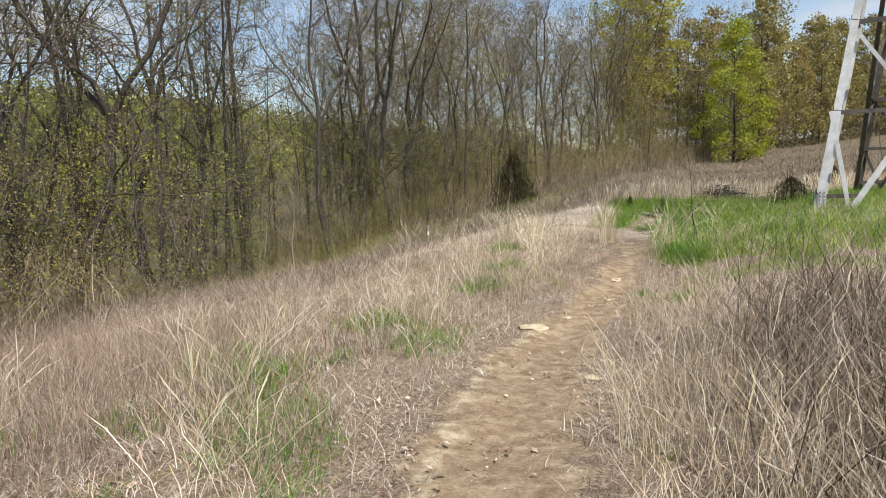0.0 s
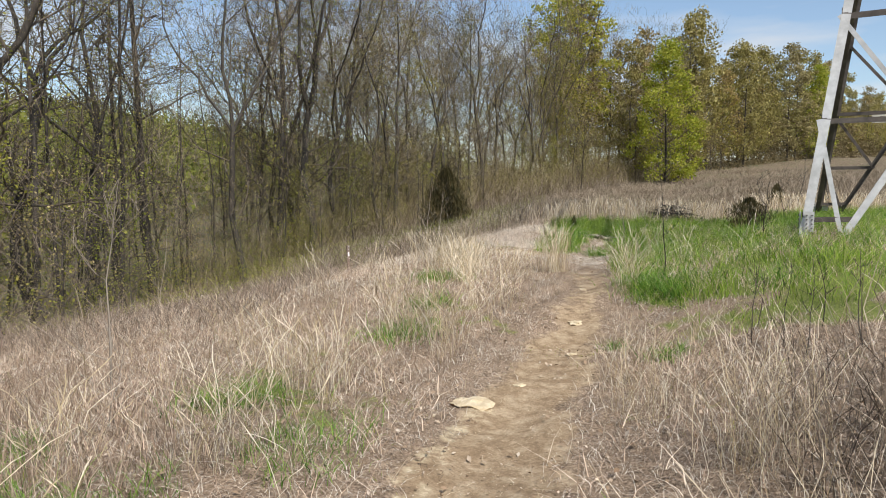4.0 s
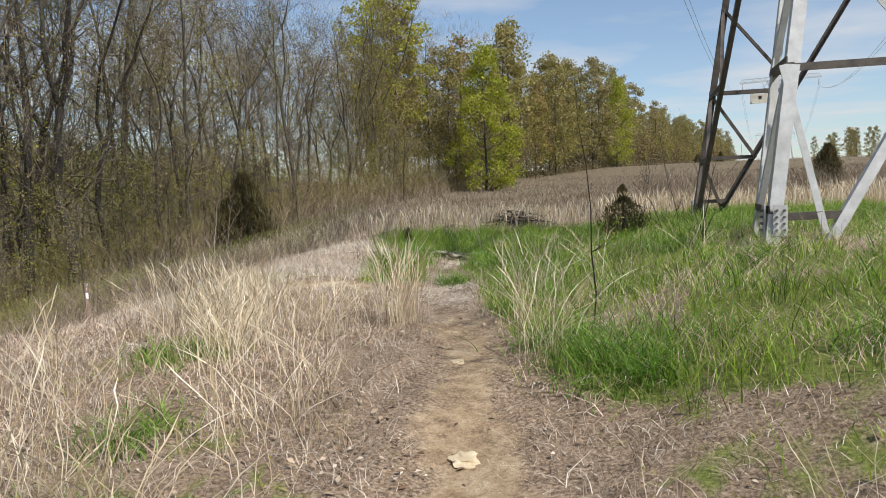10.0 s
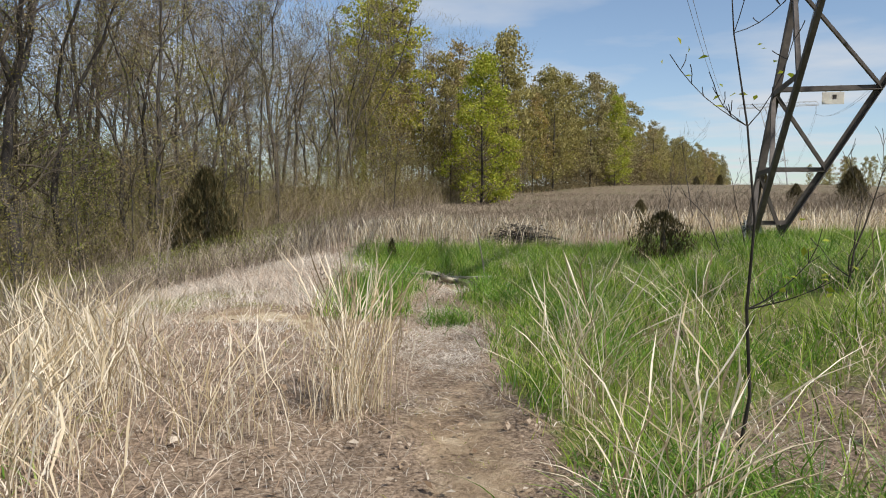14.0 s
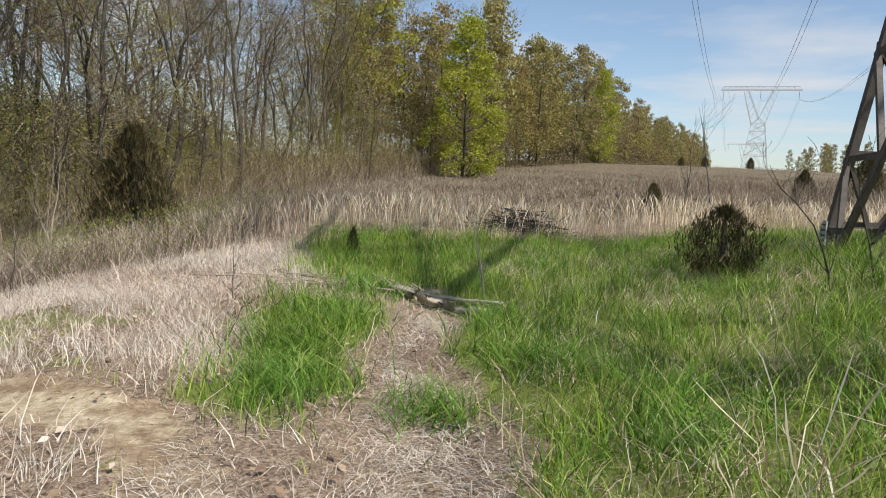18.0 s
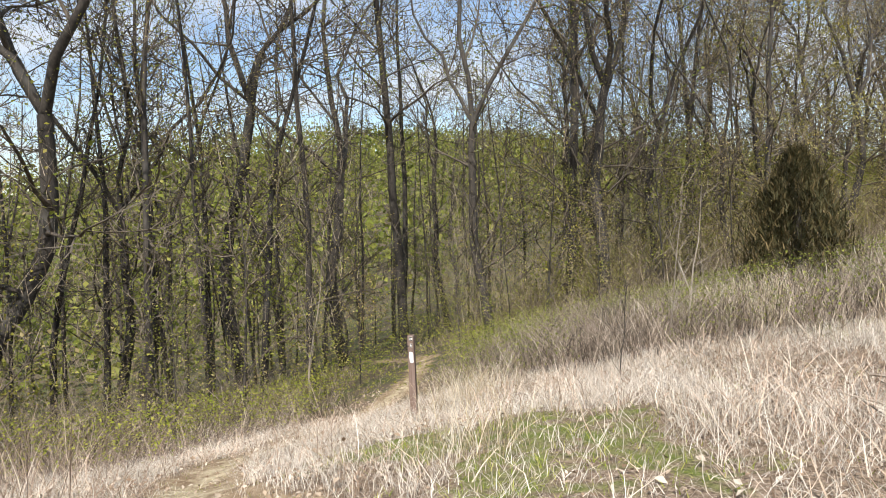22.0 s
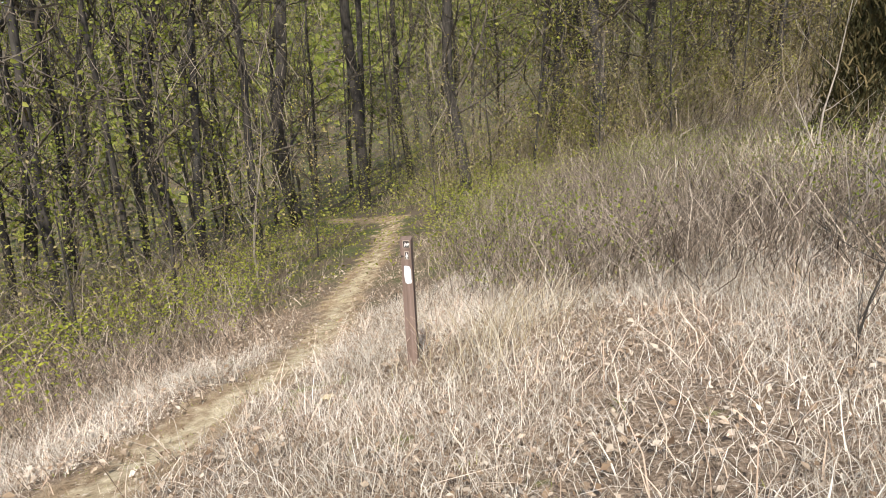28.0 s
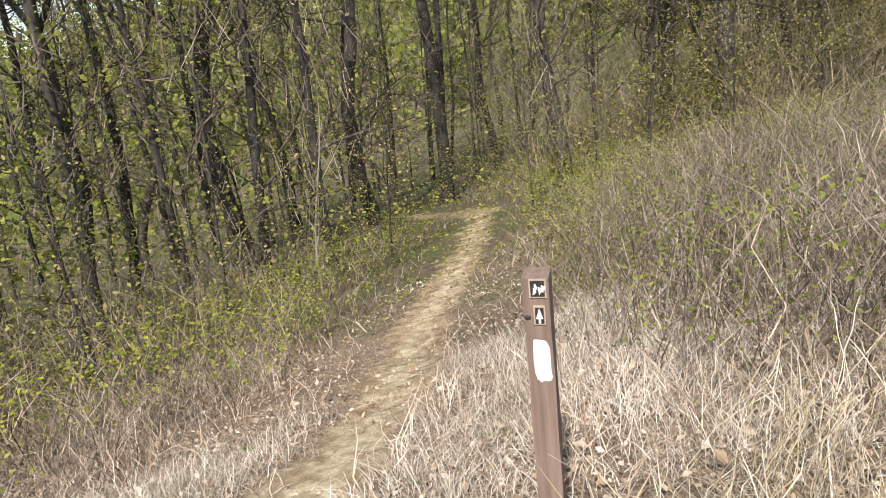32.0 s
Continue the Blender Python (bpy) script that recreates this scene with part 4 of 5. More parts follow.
# crooked budding trees that close the edge between the cedar and the bright trees
count = 0
while count < 34:
    y = rng.uniform(33, 64)
    x = float(np.interp(y, EDGE_Y, EDGE_X)) - 0.5 - rng.exponential(4.0) - (3.0 if y > 50 else 0.0)
    if not free_spot(x, y, 1.7):
        continue
    PLACED.append((x, y))
    count += 1
    k = (0, 1, 3, 5, 1)[count % 5]
    m, label = templates[k]
    put_tree(k, m, "tree", label, "trees of the wood", x, y, rng.uniform(0.75, 1.15), rng.uniform(0, 360), (rng.normal(0, 1.5), rng.normal(0, 1.5)), rng.uniform(0.85, 1.15))
# slender trunks standing close behind the edge where the trail enters the wood
count = 0
while count < 50:
    y = rng.uniform(6, 37)
    d = rng.uniform(3.5, 26)
    x = float(np.interp(y, EDGE_Y, EDGE_X)) - d
    if not free_spot(x, y, 1.0) or seg_dist(np.array([x]), np.array([y]), BRANCH)[0] < 1.3:
        continue
    PLACED.append((x, y))
    count += 1
    k = int(rng.integers(0, 3))
    put_tree(k, poles[k], "tree", POLE_LABEL[k], "trees of the wood", x, y, rng.uniform(0.7, 1.25), rng.uniform(0, 360), (rng.normal(0, 2), rng.normal(0, 2)), rng.uniform(0.7, 1.5))
# the long edge of the wood running up the clearing
count = 0
while count < 98:
    y = 67 + 170 * rng.uniform() ** 1.3
    x = float(np.interp(y, EDGE_Y, EDGE_X)) - 0.5 - rng.exponential(3.5)
    if not free_spot(x, y, 1.9):
        continue
    PLACED.append((x, y))
    count += 1
    k = int(rng.integers(0, 4))
    put_tree(0, edge_trees[k], "tree", EDGE_LABEL[k], "trees along the clearing", x, y, rng.uniform(0.85, 1.2) * (1.15 if y < 80 else (1.0 if y < 120 else 0.8)), rng.uniform(0, 360), (0, 0), rng.uniform(0.75, 1.05))
count = 0
while count < 110:
    y = rng.uniform(-6, 80)
    x = float(np.interp(y, EDGE_Y, EDGE_X)) + 0.6 - rng.exponential(5.0)
    if not free_spot(x, y, 0.8) or seg_dist(np.array([x]), np.array([y]), BRANCH)[0] < (3.0 if x > -14 else 1.0):
        continue
    PLACED.append((x, y))
    count += 1
    put_tree(0, bushy[int(rng.integers(0, 3))], "sapling", "thin understorey sapling with small green leaves", "understorey", x, y, rng.uniform(0.6, 1.6), rng.uniform(0, 360))
# the wood on the other side of the cleared strip
for k in range(34):
    t = k / 33
    x, y = 58 + 46 * t + rng.normal(0, 3), 56 + 160 * t + rng.normal(0, 3)
    j = (2, 0, 2, 1)[k % 4]
    put_tree(0, edge_trees[j], "tree", "low yellow-green leafy tree across the clearing" if j == 2 else "low olive leafy tree across the clearing", "trees across the clearing", x, y, rng.uniform(0.5, 0.75), rng.uniform(0, 360), (0, 0), rng.uniform(0.7, 0.95))


# far wooded hillside, never reached
def hillside():
    rs = np.random.default_rng(21)
    n = 90000
    d = rs.uniform(48, 190, n)
    y = rs.uniform(-80, 190, n)
    x = np.interp(y, PATH_Y, PATH_X) - d
    clump = np.abs(wave(x, y, 9.0)) * 4 + np.abs(wave(x, y, 4.3)) * 3
    z = ground_z(x, y) + rs.uniform(0, 1, n) ** 0.6 * (5 + clump)
    return flakes(x, y, z, np.full(n, 0.75), rs, 0.12, 0.8)


stuff("far_woods", hillside(), FARLEAF, "distant wooded hillside in spring green", "trees")


# understorey brush inside and along the wood
def brush(n, seed, dmin, dmax, ylo, yhi, hlo, hhi):
    rs = np.random.default_rng(seed)
    y = rs.uniform(ylo, yhi, n)
    x = np.interp(y, EDGE_Y, EDGE_X) - rs.uniform(dmin, dmax, n)
    keep = seg_dist(x, y, BRANCH) > 0.7
    x, y = x[keep], y[keep]
    n = len(x)
    h = rs.uniform(hlo, hhi, n) * np.clip((seg_dist(x, y, BRANCH) - 0.4) / 4.0, 0.25, 1.0)
    return blades(x, y, h, np.full(n, 0.013) * (0.7 + h * 0.3), 0.9, rs, None, 3, 0.09)


stuff("edge_brush", brush(26000, 31, -2.5, 9, -5, 60, 0.3, 1.7), TWIG, "tangled grey leafless brush at the edge of the wood", "brush")
stuff("wood_tangle", brush(12000, 32, -0.8, 8, 30, 72, 1.2, 3.8), BARKLESS, "tall tangled tan-grey brush under the trees", "brush")
stuff("wood_tangle", brush(6500, 38, -1.2, 7, -10, 13, 1.0, 3.4), BARKLESS, "tall tangled tan-grey brush under the trees", "brush")
stuff("low_tangle", brush(5000, 39, -1.0, 9, 13, 30, 0.5, 1.6), BARKLESS, "low tangled tan-grey brush under the trees", "brush")
rs = np.random.default_rng(34)
n = 60000
y = rs.uniform(-8, 74, n)
x = np.interp(y, EDGE_Y, EDGE_X) + 0.6 - rs.exponential(4, n)
z = ground_z(x, y) + rs.uniform(0.2, 1, n) * 4.2 * (0.35 + 0.65 * np.abs(wave(x, y, 3.1)))
k = (seg_dist(x, y, BRANCH) > 1.2) & ((y < 13) | (y > 30) | (rs.uniform(0, 1, n) < 0.3))
stuff("tan_buds", flakes(x[k], y[k], z[k], np.full(int(k.sum()), 0.055), rs, 0.2), LEAF_TAN, "tan opening buds on the brush under the trees", "undergrowth")
rs = np.random.default_rng(33)
n = 90000
y = rs.uniform(-8, 66, n)
x = np.interp(y, EDGE_Y, EDGE_X) + 1.0 - rs.exponential(7, n)
z = ground_z(x, y) + rs.uniform(0.1, 1, n) ** 1.4 * 3.4 * (0.4 + 0.6 * np.abs(wave(x, y, 3.7)))
stuff("understorey_leaves", flakes(x, y, z, np.full(n, 0.055), rs, 0.4), LEAF, "low green understorey leaves among the trunks", "undergrowth")

# shrubs in new leaf that stand in clumps under the trees
for mat, seed, label in ((SHRUBLEAF, 41, "olive-leaved shrubs under the trees"), (LEAF_TAN, 42, "tan budding shrubs under the trees"), (LEAF, 43, "green-leaved shrubs under the trees")):
    rs = np.random.default_rng(seed)
    cloud = []
    for k in range(130):
        y = rs.uniform(-10, 13) if k % 4 == 0 else rs.uniform(29, 68)
        x = float(np.interp(y, EDGE_Y, EDGE_X)) + 0.2 - rs.exponential(4.0)
        if seg_dist(np.array([x]), np.array([y]), BRANCH)[0] < 2.0:
            continue
        tall, r = rs.uniform(1.6, 5.2), rs.uniform(0.5, 1.2)
        m = int(130 * tall * r)
        a, q = rs.uniform(0, 6.2832, m), np.sqrt(rs.uniform(0, 1, m))
        t = rs.uniform(0.08, 1, m)
        w = r * np.sin(np.pi * (0.25 + 0.72 * t)) * (1 + 0.35 * np.sin(3 * a + 7 * t))
        cloud.append(np.stack([x + w * q * np.cos(a), y + w * q * np.sin(a), gz(x, y) + t * tall], -1))
    c = np.concatenate(cloud)
    stuff("understorey_shrubs", flakes(c[:, 0], c[:, 1], c[:, 2], np.full(len(c), 0.062), rs, 0.25), mat, label, "shrubs")

# brush and young growth closing the foot of the long edge
rs = np.random.default_rng(35)
n = 120000
y = 44 + 200 * rs.uniform(0, 1, n) ** 1.5
x = np.interp(y, EDGE_Y, EDGE_X) - rs.exponential(3.5, n)
top = (3.4 + 4.2 * np.abs(wave(x, y, 5.3))) * np.interp(y, (44, 72), (0.5, 1.0))
z = ground_z(x, y) + rs.uniform(0, 1, n) ** 1.4 * top
stuff("edge_thicket", flakes(x, y, z, np.interp(y, (44, 70, 120), (0.07, 0.14, 0.30)), rs, 0.15), THICKET, "tan and olive thicket along the edge of the wood", "thicket")

# the closed crowns of the wood behind its far edge
CROWNS = {"tan": [], "olive": [], "green": []}
rs = np.random.default_rng(37)
for k in range(430):
    y = 62 + 190 * rs.uniform() ** 1.4
    deep = rs.uniform(0.5, 12) if y > 70 else rs.uniform(4, 12)
    x = float(np.interp(y, EDGE_Y, EDGE_X)) - deep
    top = float(np.interp(y, (60, 80, 120, 170), (13.8, 11.5, 9.5, 6.5))) * rs.uniform(0.5, 1.08) * (0.82 if deep < 2.5 else 1.0)
    r = rs.uniform(1.3, 2.4)
    m = 420
    d = rs.normal(0, 1, (m, 3))
    d /= np.linalg.norm(d, axis=1)[:, None]
    d *= (rs.uniform(0.15, 1, m) ** 0.5)[:, None]
    tall = top * rs.uniform(0.24, 0.4)
    c = np.stack([x + d[:, 0] * r, y + d[:, 1] * r, gz(x, y) + top - tall + d[:, 2] * tall], -1)
    CROWNS[("tan", "olive", "tan", "green", "olive", "olive")[int(rs.integers(0, 6))]].append(c)
for key, mat in (("tan", LEAF_TAN), ("olive", LEAF), ("green", SHRUBLEAF)):
    c = np.concatenate(CROWNS[key])
    stuff("edge_crowns", flakes(c[:, 0], c[:, 1], c[:, 2], np.full(len(c), 0.18), rs, 0.12), mat, key + " spring crowns of the wood along the clearing", "trees")

# fine leafless twigs that fill the air between the trunks
n = 130000
y = rs.uniform(-8, 80, n)
x = np.interp(y, EDGE_Y, EDGE_X) - 0.3 - rs.exponential(8, n)
zz = rs.uniform(0.4, 15, n)
k = (wave(x + 0.5 * zz, y, 5.3) + 0.6 * wave(x, y + 0.8 * zz, 2.3) > -0.2 + 0.02 * np.clip(zz - 5, 0, 9)) & (seg_dist(x, y, BRANCH) > 1.0)
x, y, zz = x[k], y[k], zz[k]
stuff("fine_twigs", blades(x, y, rs.uniform(0.4, 1.2, len(x)), np.where((y > 11) & (y < 32), 0.009, 0.018), 1.0, rs, ground_z(x, y) + zz, 2, 0.12), FINETWIG, "fine grey leafless twigs among the trunks", "twigs")

# the haze of new leaves and buds hanging between the trunks
for mat, amount, cut, label in ((LEAF, 200000, 0.05, "scattered small new leaves among the branches"), (SHRUBLEAF, 170000, 0.1, "tan buds and catkins scattered among the branches")):
    y = rs.uniform(-10, 80, amount)
    x = np.interp(y, EDGE_Y, EDGE_X) - 0.5 - rs.exponential(11, amount)
    zz = rs.uniform(0.8, 14, amount)
    k = (wave(x + 0.6 * zz, y, 4.1) + 0.6 * wave(x, y + 0.9 * zz, 1.9) > cut + 0.03 * np.clip(zz - 4, 0, 9)) & ((y < 12) | (y > 31) | (rs.uniform(0, 1, amount) < 0.8))
    x, y, zz = x[k], y[k], zz[k]
    stuff("hanging_leaves", flakes(x, y, ground_z(x, y) + zz, np.full(len(x), 0.046) * np.where(y > 30, 1.5, 1.0), rs, 0.3), mat, label, "leaves")


# ---- cedars ----
def cedar_meshes(seed, height, width, n, ragged=0.0):
    rs = np.random.default_rng(seed)
    V, F = tubes([[(Vector((0, 0, -0.2)), width * 0.06), (Vector((0.02, 0, height * 0.5)), width * 0.04), (Vector((0, 0.01, height * 0.97)), 0.006)]], 6)
    trunk = raw_mesh("trunk", V, [F], BARK, True)
    t = rs.uniform(0.0, 1, n) ** 1.1
    ang = rs.uniform(0, 6.2832, n)
    lump = 0.84 + 0.12 * np.sin(ang * 3 + t * 9) + 0.09 * np.sin(ang * 7 - t * 15)
    prof = np.sin(np.pi * (0.3 + 0.68 * t)) ** 0.85 * rs.uniform(0.75, 1.2, n)
    lump = lump * (1 + ragged * (0.5 * np.sin(ang * 2 + 1.0 + t * 4) + 0.4 * np.sin(ang * 5 - t * 7)))
    rad = width * 0.5 * prof * lump * np.sqrt(rs.uniform(0.35, 1, n))
    x, y, z = rad * np.cos(ang), rad * np.sin(ang), 0.04 + t * height * 0.96
    V, F = blades(x, y, rs.uniform(0.06, 0.22, n) * (0.5 + height * 0.28), np.full(n, 0.022 * (0.6 + height * 0.2)), 0.9, rs, z, 2)
    return trunk, raw_mesh("foliage", V, F, CEDAR)


def put_cedar(meshes, label, x, y, s, turn):
    root = tagged(new("cedar_tree"), label, "cedar")
    root.matrix_world = pose(x, y, gz(x, y) - 0.03, 0, 0, turn) @ Matrix.Diagonal((s, s, s, 1))
    part("trunk", meshes[0], None, root)
    part("foliage", meshes[1], None, root)


big_cedar = cedar_meshes(51, 2.4, 1.8, 12000, 0.15)
low_cedar = cedar_meshes(52, 0.9, 1.25, 3000, 0.4)
seedling = cedar_meshes(53, 0.62, 0.34, 700, 0.3)
put_cedar(big_cedar, "dark olive conical cedar at the edge of the wood", -6.75, 26.1, 1.06, 20)
put_cedar(low_cedar, "low dark bushy cedar in green grass", 2.6, 19.4, 0.8, 50)
put_cedar(seedling, "tiny dark cedar seedling in green grass", -1.43, 20.3, 0.55, 150)
put_cedar(big_cedar, "dark bushy cedar in brown weeds", 4.3, 27.6, 0.3, 75)
for x, y, s in ((34.0, 104.0, 0.6), (41.0, 106.0, 0.65), (15.5, 38.0, 0.8), (14.4, 40.5, 0.5), (30.5, 103.0, 0.5)):
    put_cedar(big_cedar, "small dark cedar in the brown field", x, y, s, rng.uniform(0, 360))


# ---- saplings of the clearing ----
def sapling_mesh(seed, height, radius, bends, mat, reach=1.0):
    rs = np.random.default_rng(seed)
    lines = []

    def grow(p, d, length, r, depth):
        pts, q, dd = [(p.copy(), r)], p.copy(), d.copy()
        for i in range(6):
            dd = (dd + Vector((rs.normal(0, bends), rs.normal(0, bends), 0.08))).normalized()
            q = q + dd * length / 6
            pts.append((q.copy(), max(0.0018, r * (1 - 0.8 * (i + 1) / 6))))
        lines.append(pts)
        if depth < 2:
            for k in range((7, 4)[depth]):
                i = int(rs.integers(1, 6))
                ax = Vector((rs.normal(0, 1), rs.normal(0, 1), rs.uniform(0.5, 1.6))).normalized()
                grow(pts[i][0], ax, length * rs.uniform(0.25, 0.45) * reach, pts[i][1] * 0.6, depth + 1)
    grow(Vector((0, 0, -0.08)), Vector((rs.normal(0, 0.1), rs.normal(0, 0.1), 1)), height, radius, 0)
    V, F = tubes(lines, 5)
    ends = np.array([tuple(l[-1][0]) for l in lines])
    return raw_mesh("stem", V, [F], mat, True), ends


def put_sapling(seed, x, y, height, radius, label, mat=BARK, leaves=0, turn=0, bends=0.12, reach=1.0):
    root = tagged(new("sapling"), label, "sapling")
    root.matrix_world = pose(x, y, gz(x, y), 0, 0, turn)
    stem, ends = sapling_mesh(seed, height, radius, bends, mat, reach)
    part("stem", stem, None, root)
    if leaves:
        rs = np.random.default_rng(seed + 1)
        low = ends[ends[:, 2] < height * 0.75]
        c = low[rs.integers(0, len(low), leaves)] + rs.normal(0, 0.04, (leaves, 3))
        V, F = flakes(c[:, 0], c[:, 1], c[:, 2], np.full(leaves, 0.032), rs, 0.3)
        part("leaves", raw_mesh("leaves", V, F, LEAF_BRIGHT), None, root, "small yellow-green leaves")


put_sapling(61, 0.8, 12.0, 1.9, 0.009, "slim dark sapling with few new leaves beside the trail", BARK, 30, 0, 0.1, 0.45)
put_sapling(62, 2.2, 13.9, 1.05, 0.011, "bare branching dark sapling in tall grass", BARK, 0, 40)
put_sapling(63, 2.9, 17.9, 1.25, 0.012, "leafless twiggy sapling near the pylon", BARK, 0, 90, 0.16)
put_sapling(64, 3.1, 17.6, 1.1, 0.010, "leafless twiggy sapling near the pylon", BARK, 0, 10, 0.16)
put_sapling(65, -6.0, 21.9, 2.0, 0.013, "pale-barked leafless sapling in dry brush", BARK_PALE, 0, 200, 0.12)
put_sapling(66, -5.2, 20.3, 1.7, 0.010, "thin leafless sapling in dry grass", BARK_PALE, 0, 80)
put_sapling(67, -15.3, 21.2, 3.4, 0.024, "slim pale-barked sapling beside the trail", BARK_PALE, 60, 0)
put_sapling(68, 4.9, 27.4, 2.4, 0.016, "bare sapling in the brown field", BARK, 0, 30)
put_sapling(69, 6.1, 28.6, 2.8, 0.018, "bare sapling in the brown field", BARK, 0, 130)
put_sapling(70, -1.6, 16.1, 0.42, 0.005, "small dry forked twig standing in thatch", BARK, 0, 60, 0.12, 0.6)
put_sapling(71, -1.9, 17.3, 0.5, 0.005, "small dry forked twig standing in thatch", BARK, 0, 160, 0.12, 0.6)
put_sapling(72, -3.3, 14.2, 1.0, 0.008, "bent reddish leafless shrub stem", BARK, 0, 10, 0.2)
put_sapling(73, -4.6, 18.9, 1.0, 0.007, "thin dark leafless stem in leaf litter", BARK, 0, 100)
put_sapling(74, -2.9, 6.4, 1.7, 0.012, "leafless grey sapling in reddish weeds", BARK_PALE, 0, 50, 0.15)


for k, (x, y, h) in enumerate(((1.55, 8.45, 0.95), (1.36, 8.75, 0.9), (1.62, 8.05, 1.0), (1.82, 8.6, 0.85), (1.95, 7.9, 0.95), (1.45, 9.1, 0.7))):
    put_sapling(75 + k, x + 0.15, y, h * 0.8, 0.006, "dark leafless shoot in thatch beside the trail", BARK, 0, 50 * k, 0.1, 0.4)


# ---- fallen log and brush pile ----
def build_log():
    root = tagged(new("fallen_log"), "weathered broken grey-brown log lying in thatch", "log")
    rs = np.random.default_rng(81)
    a, b = Vector((-0.75, 17.9)), Vector((0.05, 17.2))
    pts = []
    for k in range(11):
        t = k / 10
        p = a.lerp(b, t)
        x, y = p.x + rs.normal(0, 0.015), p.y + rs.normal(0, 0.015)
        pts.append((Vector((x, y, gz(x, y) + 0.055 + 0.015 * math.sin(t * 5))), 0.055 - 0.018 * t + rs.normal(0, 0.004)))
    V, F = tubes([[(pts[0][0] - Vector((0.04, -0.03, 0)), 0.01)] + pts + [(pts[-1][0] + Vector((0.02, -0.02, 0)), 0.008)]], 9)
    part("trunk", raw_mesh("trunk", V, [F], LOGWOOD, True), None, root)
    for k in range(2):
        o = Vector((rs.normal(0, 0.05), rs.normal(0, 0.08), 0))
        line = []
        for t in np.linspace(0, 1, 7):
            p = Vector((0.12, 17.15)).lerp(Vector((-0.6 - 0.3 * k, 18.2 + 0.1 * k)), t)
            line.append((Vector((p.x, p.y, gz(p.x, p.y) + 0.06 + 0.025 * k + 0.025 * math.sin(6 * t + k))) + o * t, 0.015 - 0.007 * t))
        V, F = tubes([line], 6)
        part("limb", raw_mesh("limb", V, [F], LOGWOOD, True), None, root)
    line = [(Vector((0.02, 17.6, gz(0, 17.6))), 0.012), (Vector((-0.03, 17.62, gz(0, 17.6) + 0.3)), 0.010), (Vector((-0.12, 17.66, gz(0, 17.6) + 0.72)), 0.006)]
    V, F = tubes([line], 6)
    part("upright_stick", raw_mesh("upright_stick", V, [F], LOGWOOD, True), None, root, "pale upright stick")


build_log()


def stick_heap(name, label, cx, cy, rx, ry, n, lmin, lmax, r, mat, seed, high):
    root = tagged(new(name), label, "brush pile")
    rs = np.random.default_rng(seed)
    lines = []
    for _ in range(n):
        x, y = cx + rs.normal(0, rx), cy + rs.normal(0, ry)
        z = gz(x, y) + high * rs.uniform(0.0, 1.0) * math.exp(-((x - cx) / rx / 1.6) ** 2 - ((y - cy) / ry / 1.6) ** 2)
        d = Vector((rs.normal(0, 1), rs.normal(0, 0.6), rs.normal(0, 0.5 * min(high, 0.4)))).normalized()
        l = rs.uniform(lmin, lmax)
        p, line = Vector((x, y, z + 0.02)) - d * l / 2, []
        for k in range(5):
            line.append((p.copy(), r * rs.uniform(0.5, 1.2) * (1 - 0.15 * k)))
            d = (d + Vector((rs.normal(0, 0.16), rs.normal(0, 0.16), rs.normal(0, 0.3 * min(high, 0.5))))).normalized()
            p = p + d * l / 4
        lines.append(line)
    for line in lines:
        V, F = tubes([line], 4)
        part("branch", raw_mesh("branch", V, [F], mat, True), None, root)


stick_heap("brush_pile", "dark heap of dead branches at the edge of the grass", 0.95, 24.2, 0.36, 0.25, 190, 0.3, 0.9, 0.011, BARK, 82, 0.45)
stick_heap("fallen_branches", "thin pale fallen branches lying on thatch", -1.7, 18.05, 0.5, 0.14, 46, 0.3, 0.9, 0.009, BARK_LOG, 83, 0.07)


# ---- stones in the trail ----
def put_stone(x, y, sx, sy, sz, seed):
    rs = np.random.default_rng(seed)
    bm = bmesh.new()
    bmesh.ops.create_icosphere(bm, subdivisions=3, radius=1)
    for v in bm.verts:
        n = noise.noise(v.co * 1.6 + Vector((seed, 0, 0)))
        v.co *= 1 + 0.42 * n + 0.2 * noise.noise(v.co * 4.0)
        v.co.x *= sx
        v.co.y *= sy
        v.co.z *= sz
    me = bpy.data.meshes.new("stone")
    bm.to_mesh(me)
    bm.free()
    me.materials.append(STONE)
    ob = tagged(new("stone", me), "pale yellow flat stone set in the dirt trail", "stone", "trail stones")
    ob.matrix_world = pose(x, y, gz(x, y) - sz * 0.25, 0, 0, rs.uniform(0, 360))


for k, (x, y, a, b, c) in enumerate(((-0.58, 7.7, 0.17, 0.13, 0.035), (-0.13, 10.34, 0.10, 0.08, 0.025), (-0.32, 8.15, 0.06, 0.04, 0.02), 
                                     (0.45, 5.8, 0.07, 0.05, 0.02), (-0.2, 11.6, 0.06, 0.05, 0.015), (-0.02, 9.2, 0.05, 0.04, 0.015), (-7.0, 17.86, 0.05, 0.04, 0.02), (-6.7, 17.35, 0.04, 0.03, 0.015))):
    put_stone(x, y, a, b, c, k + 1)


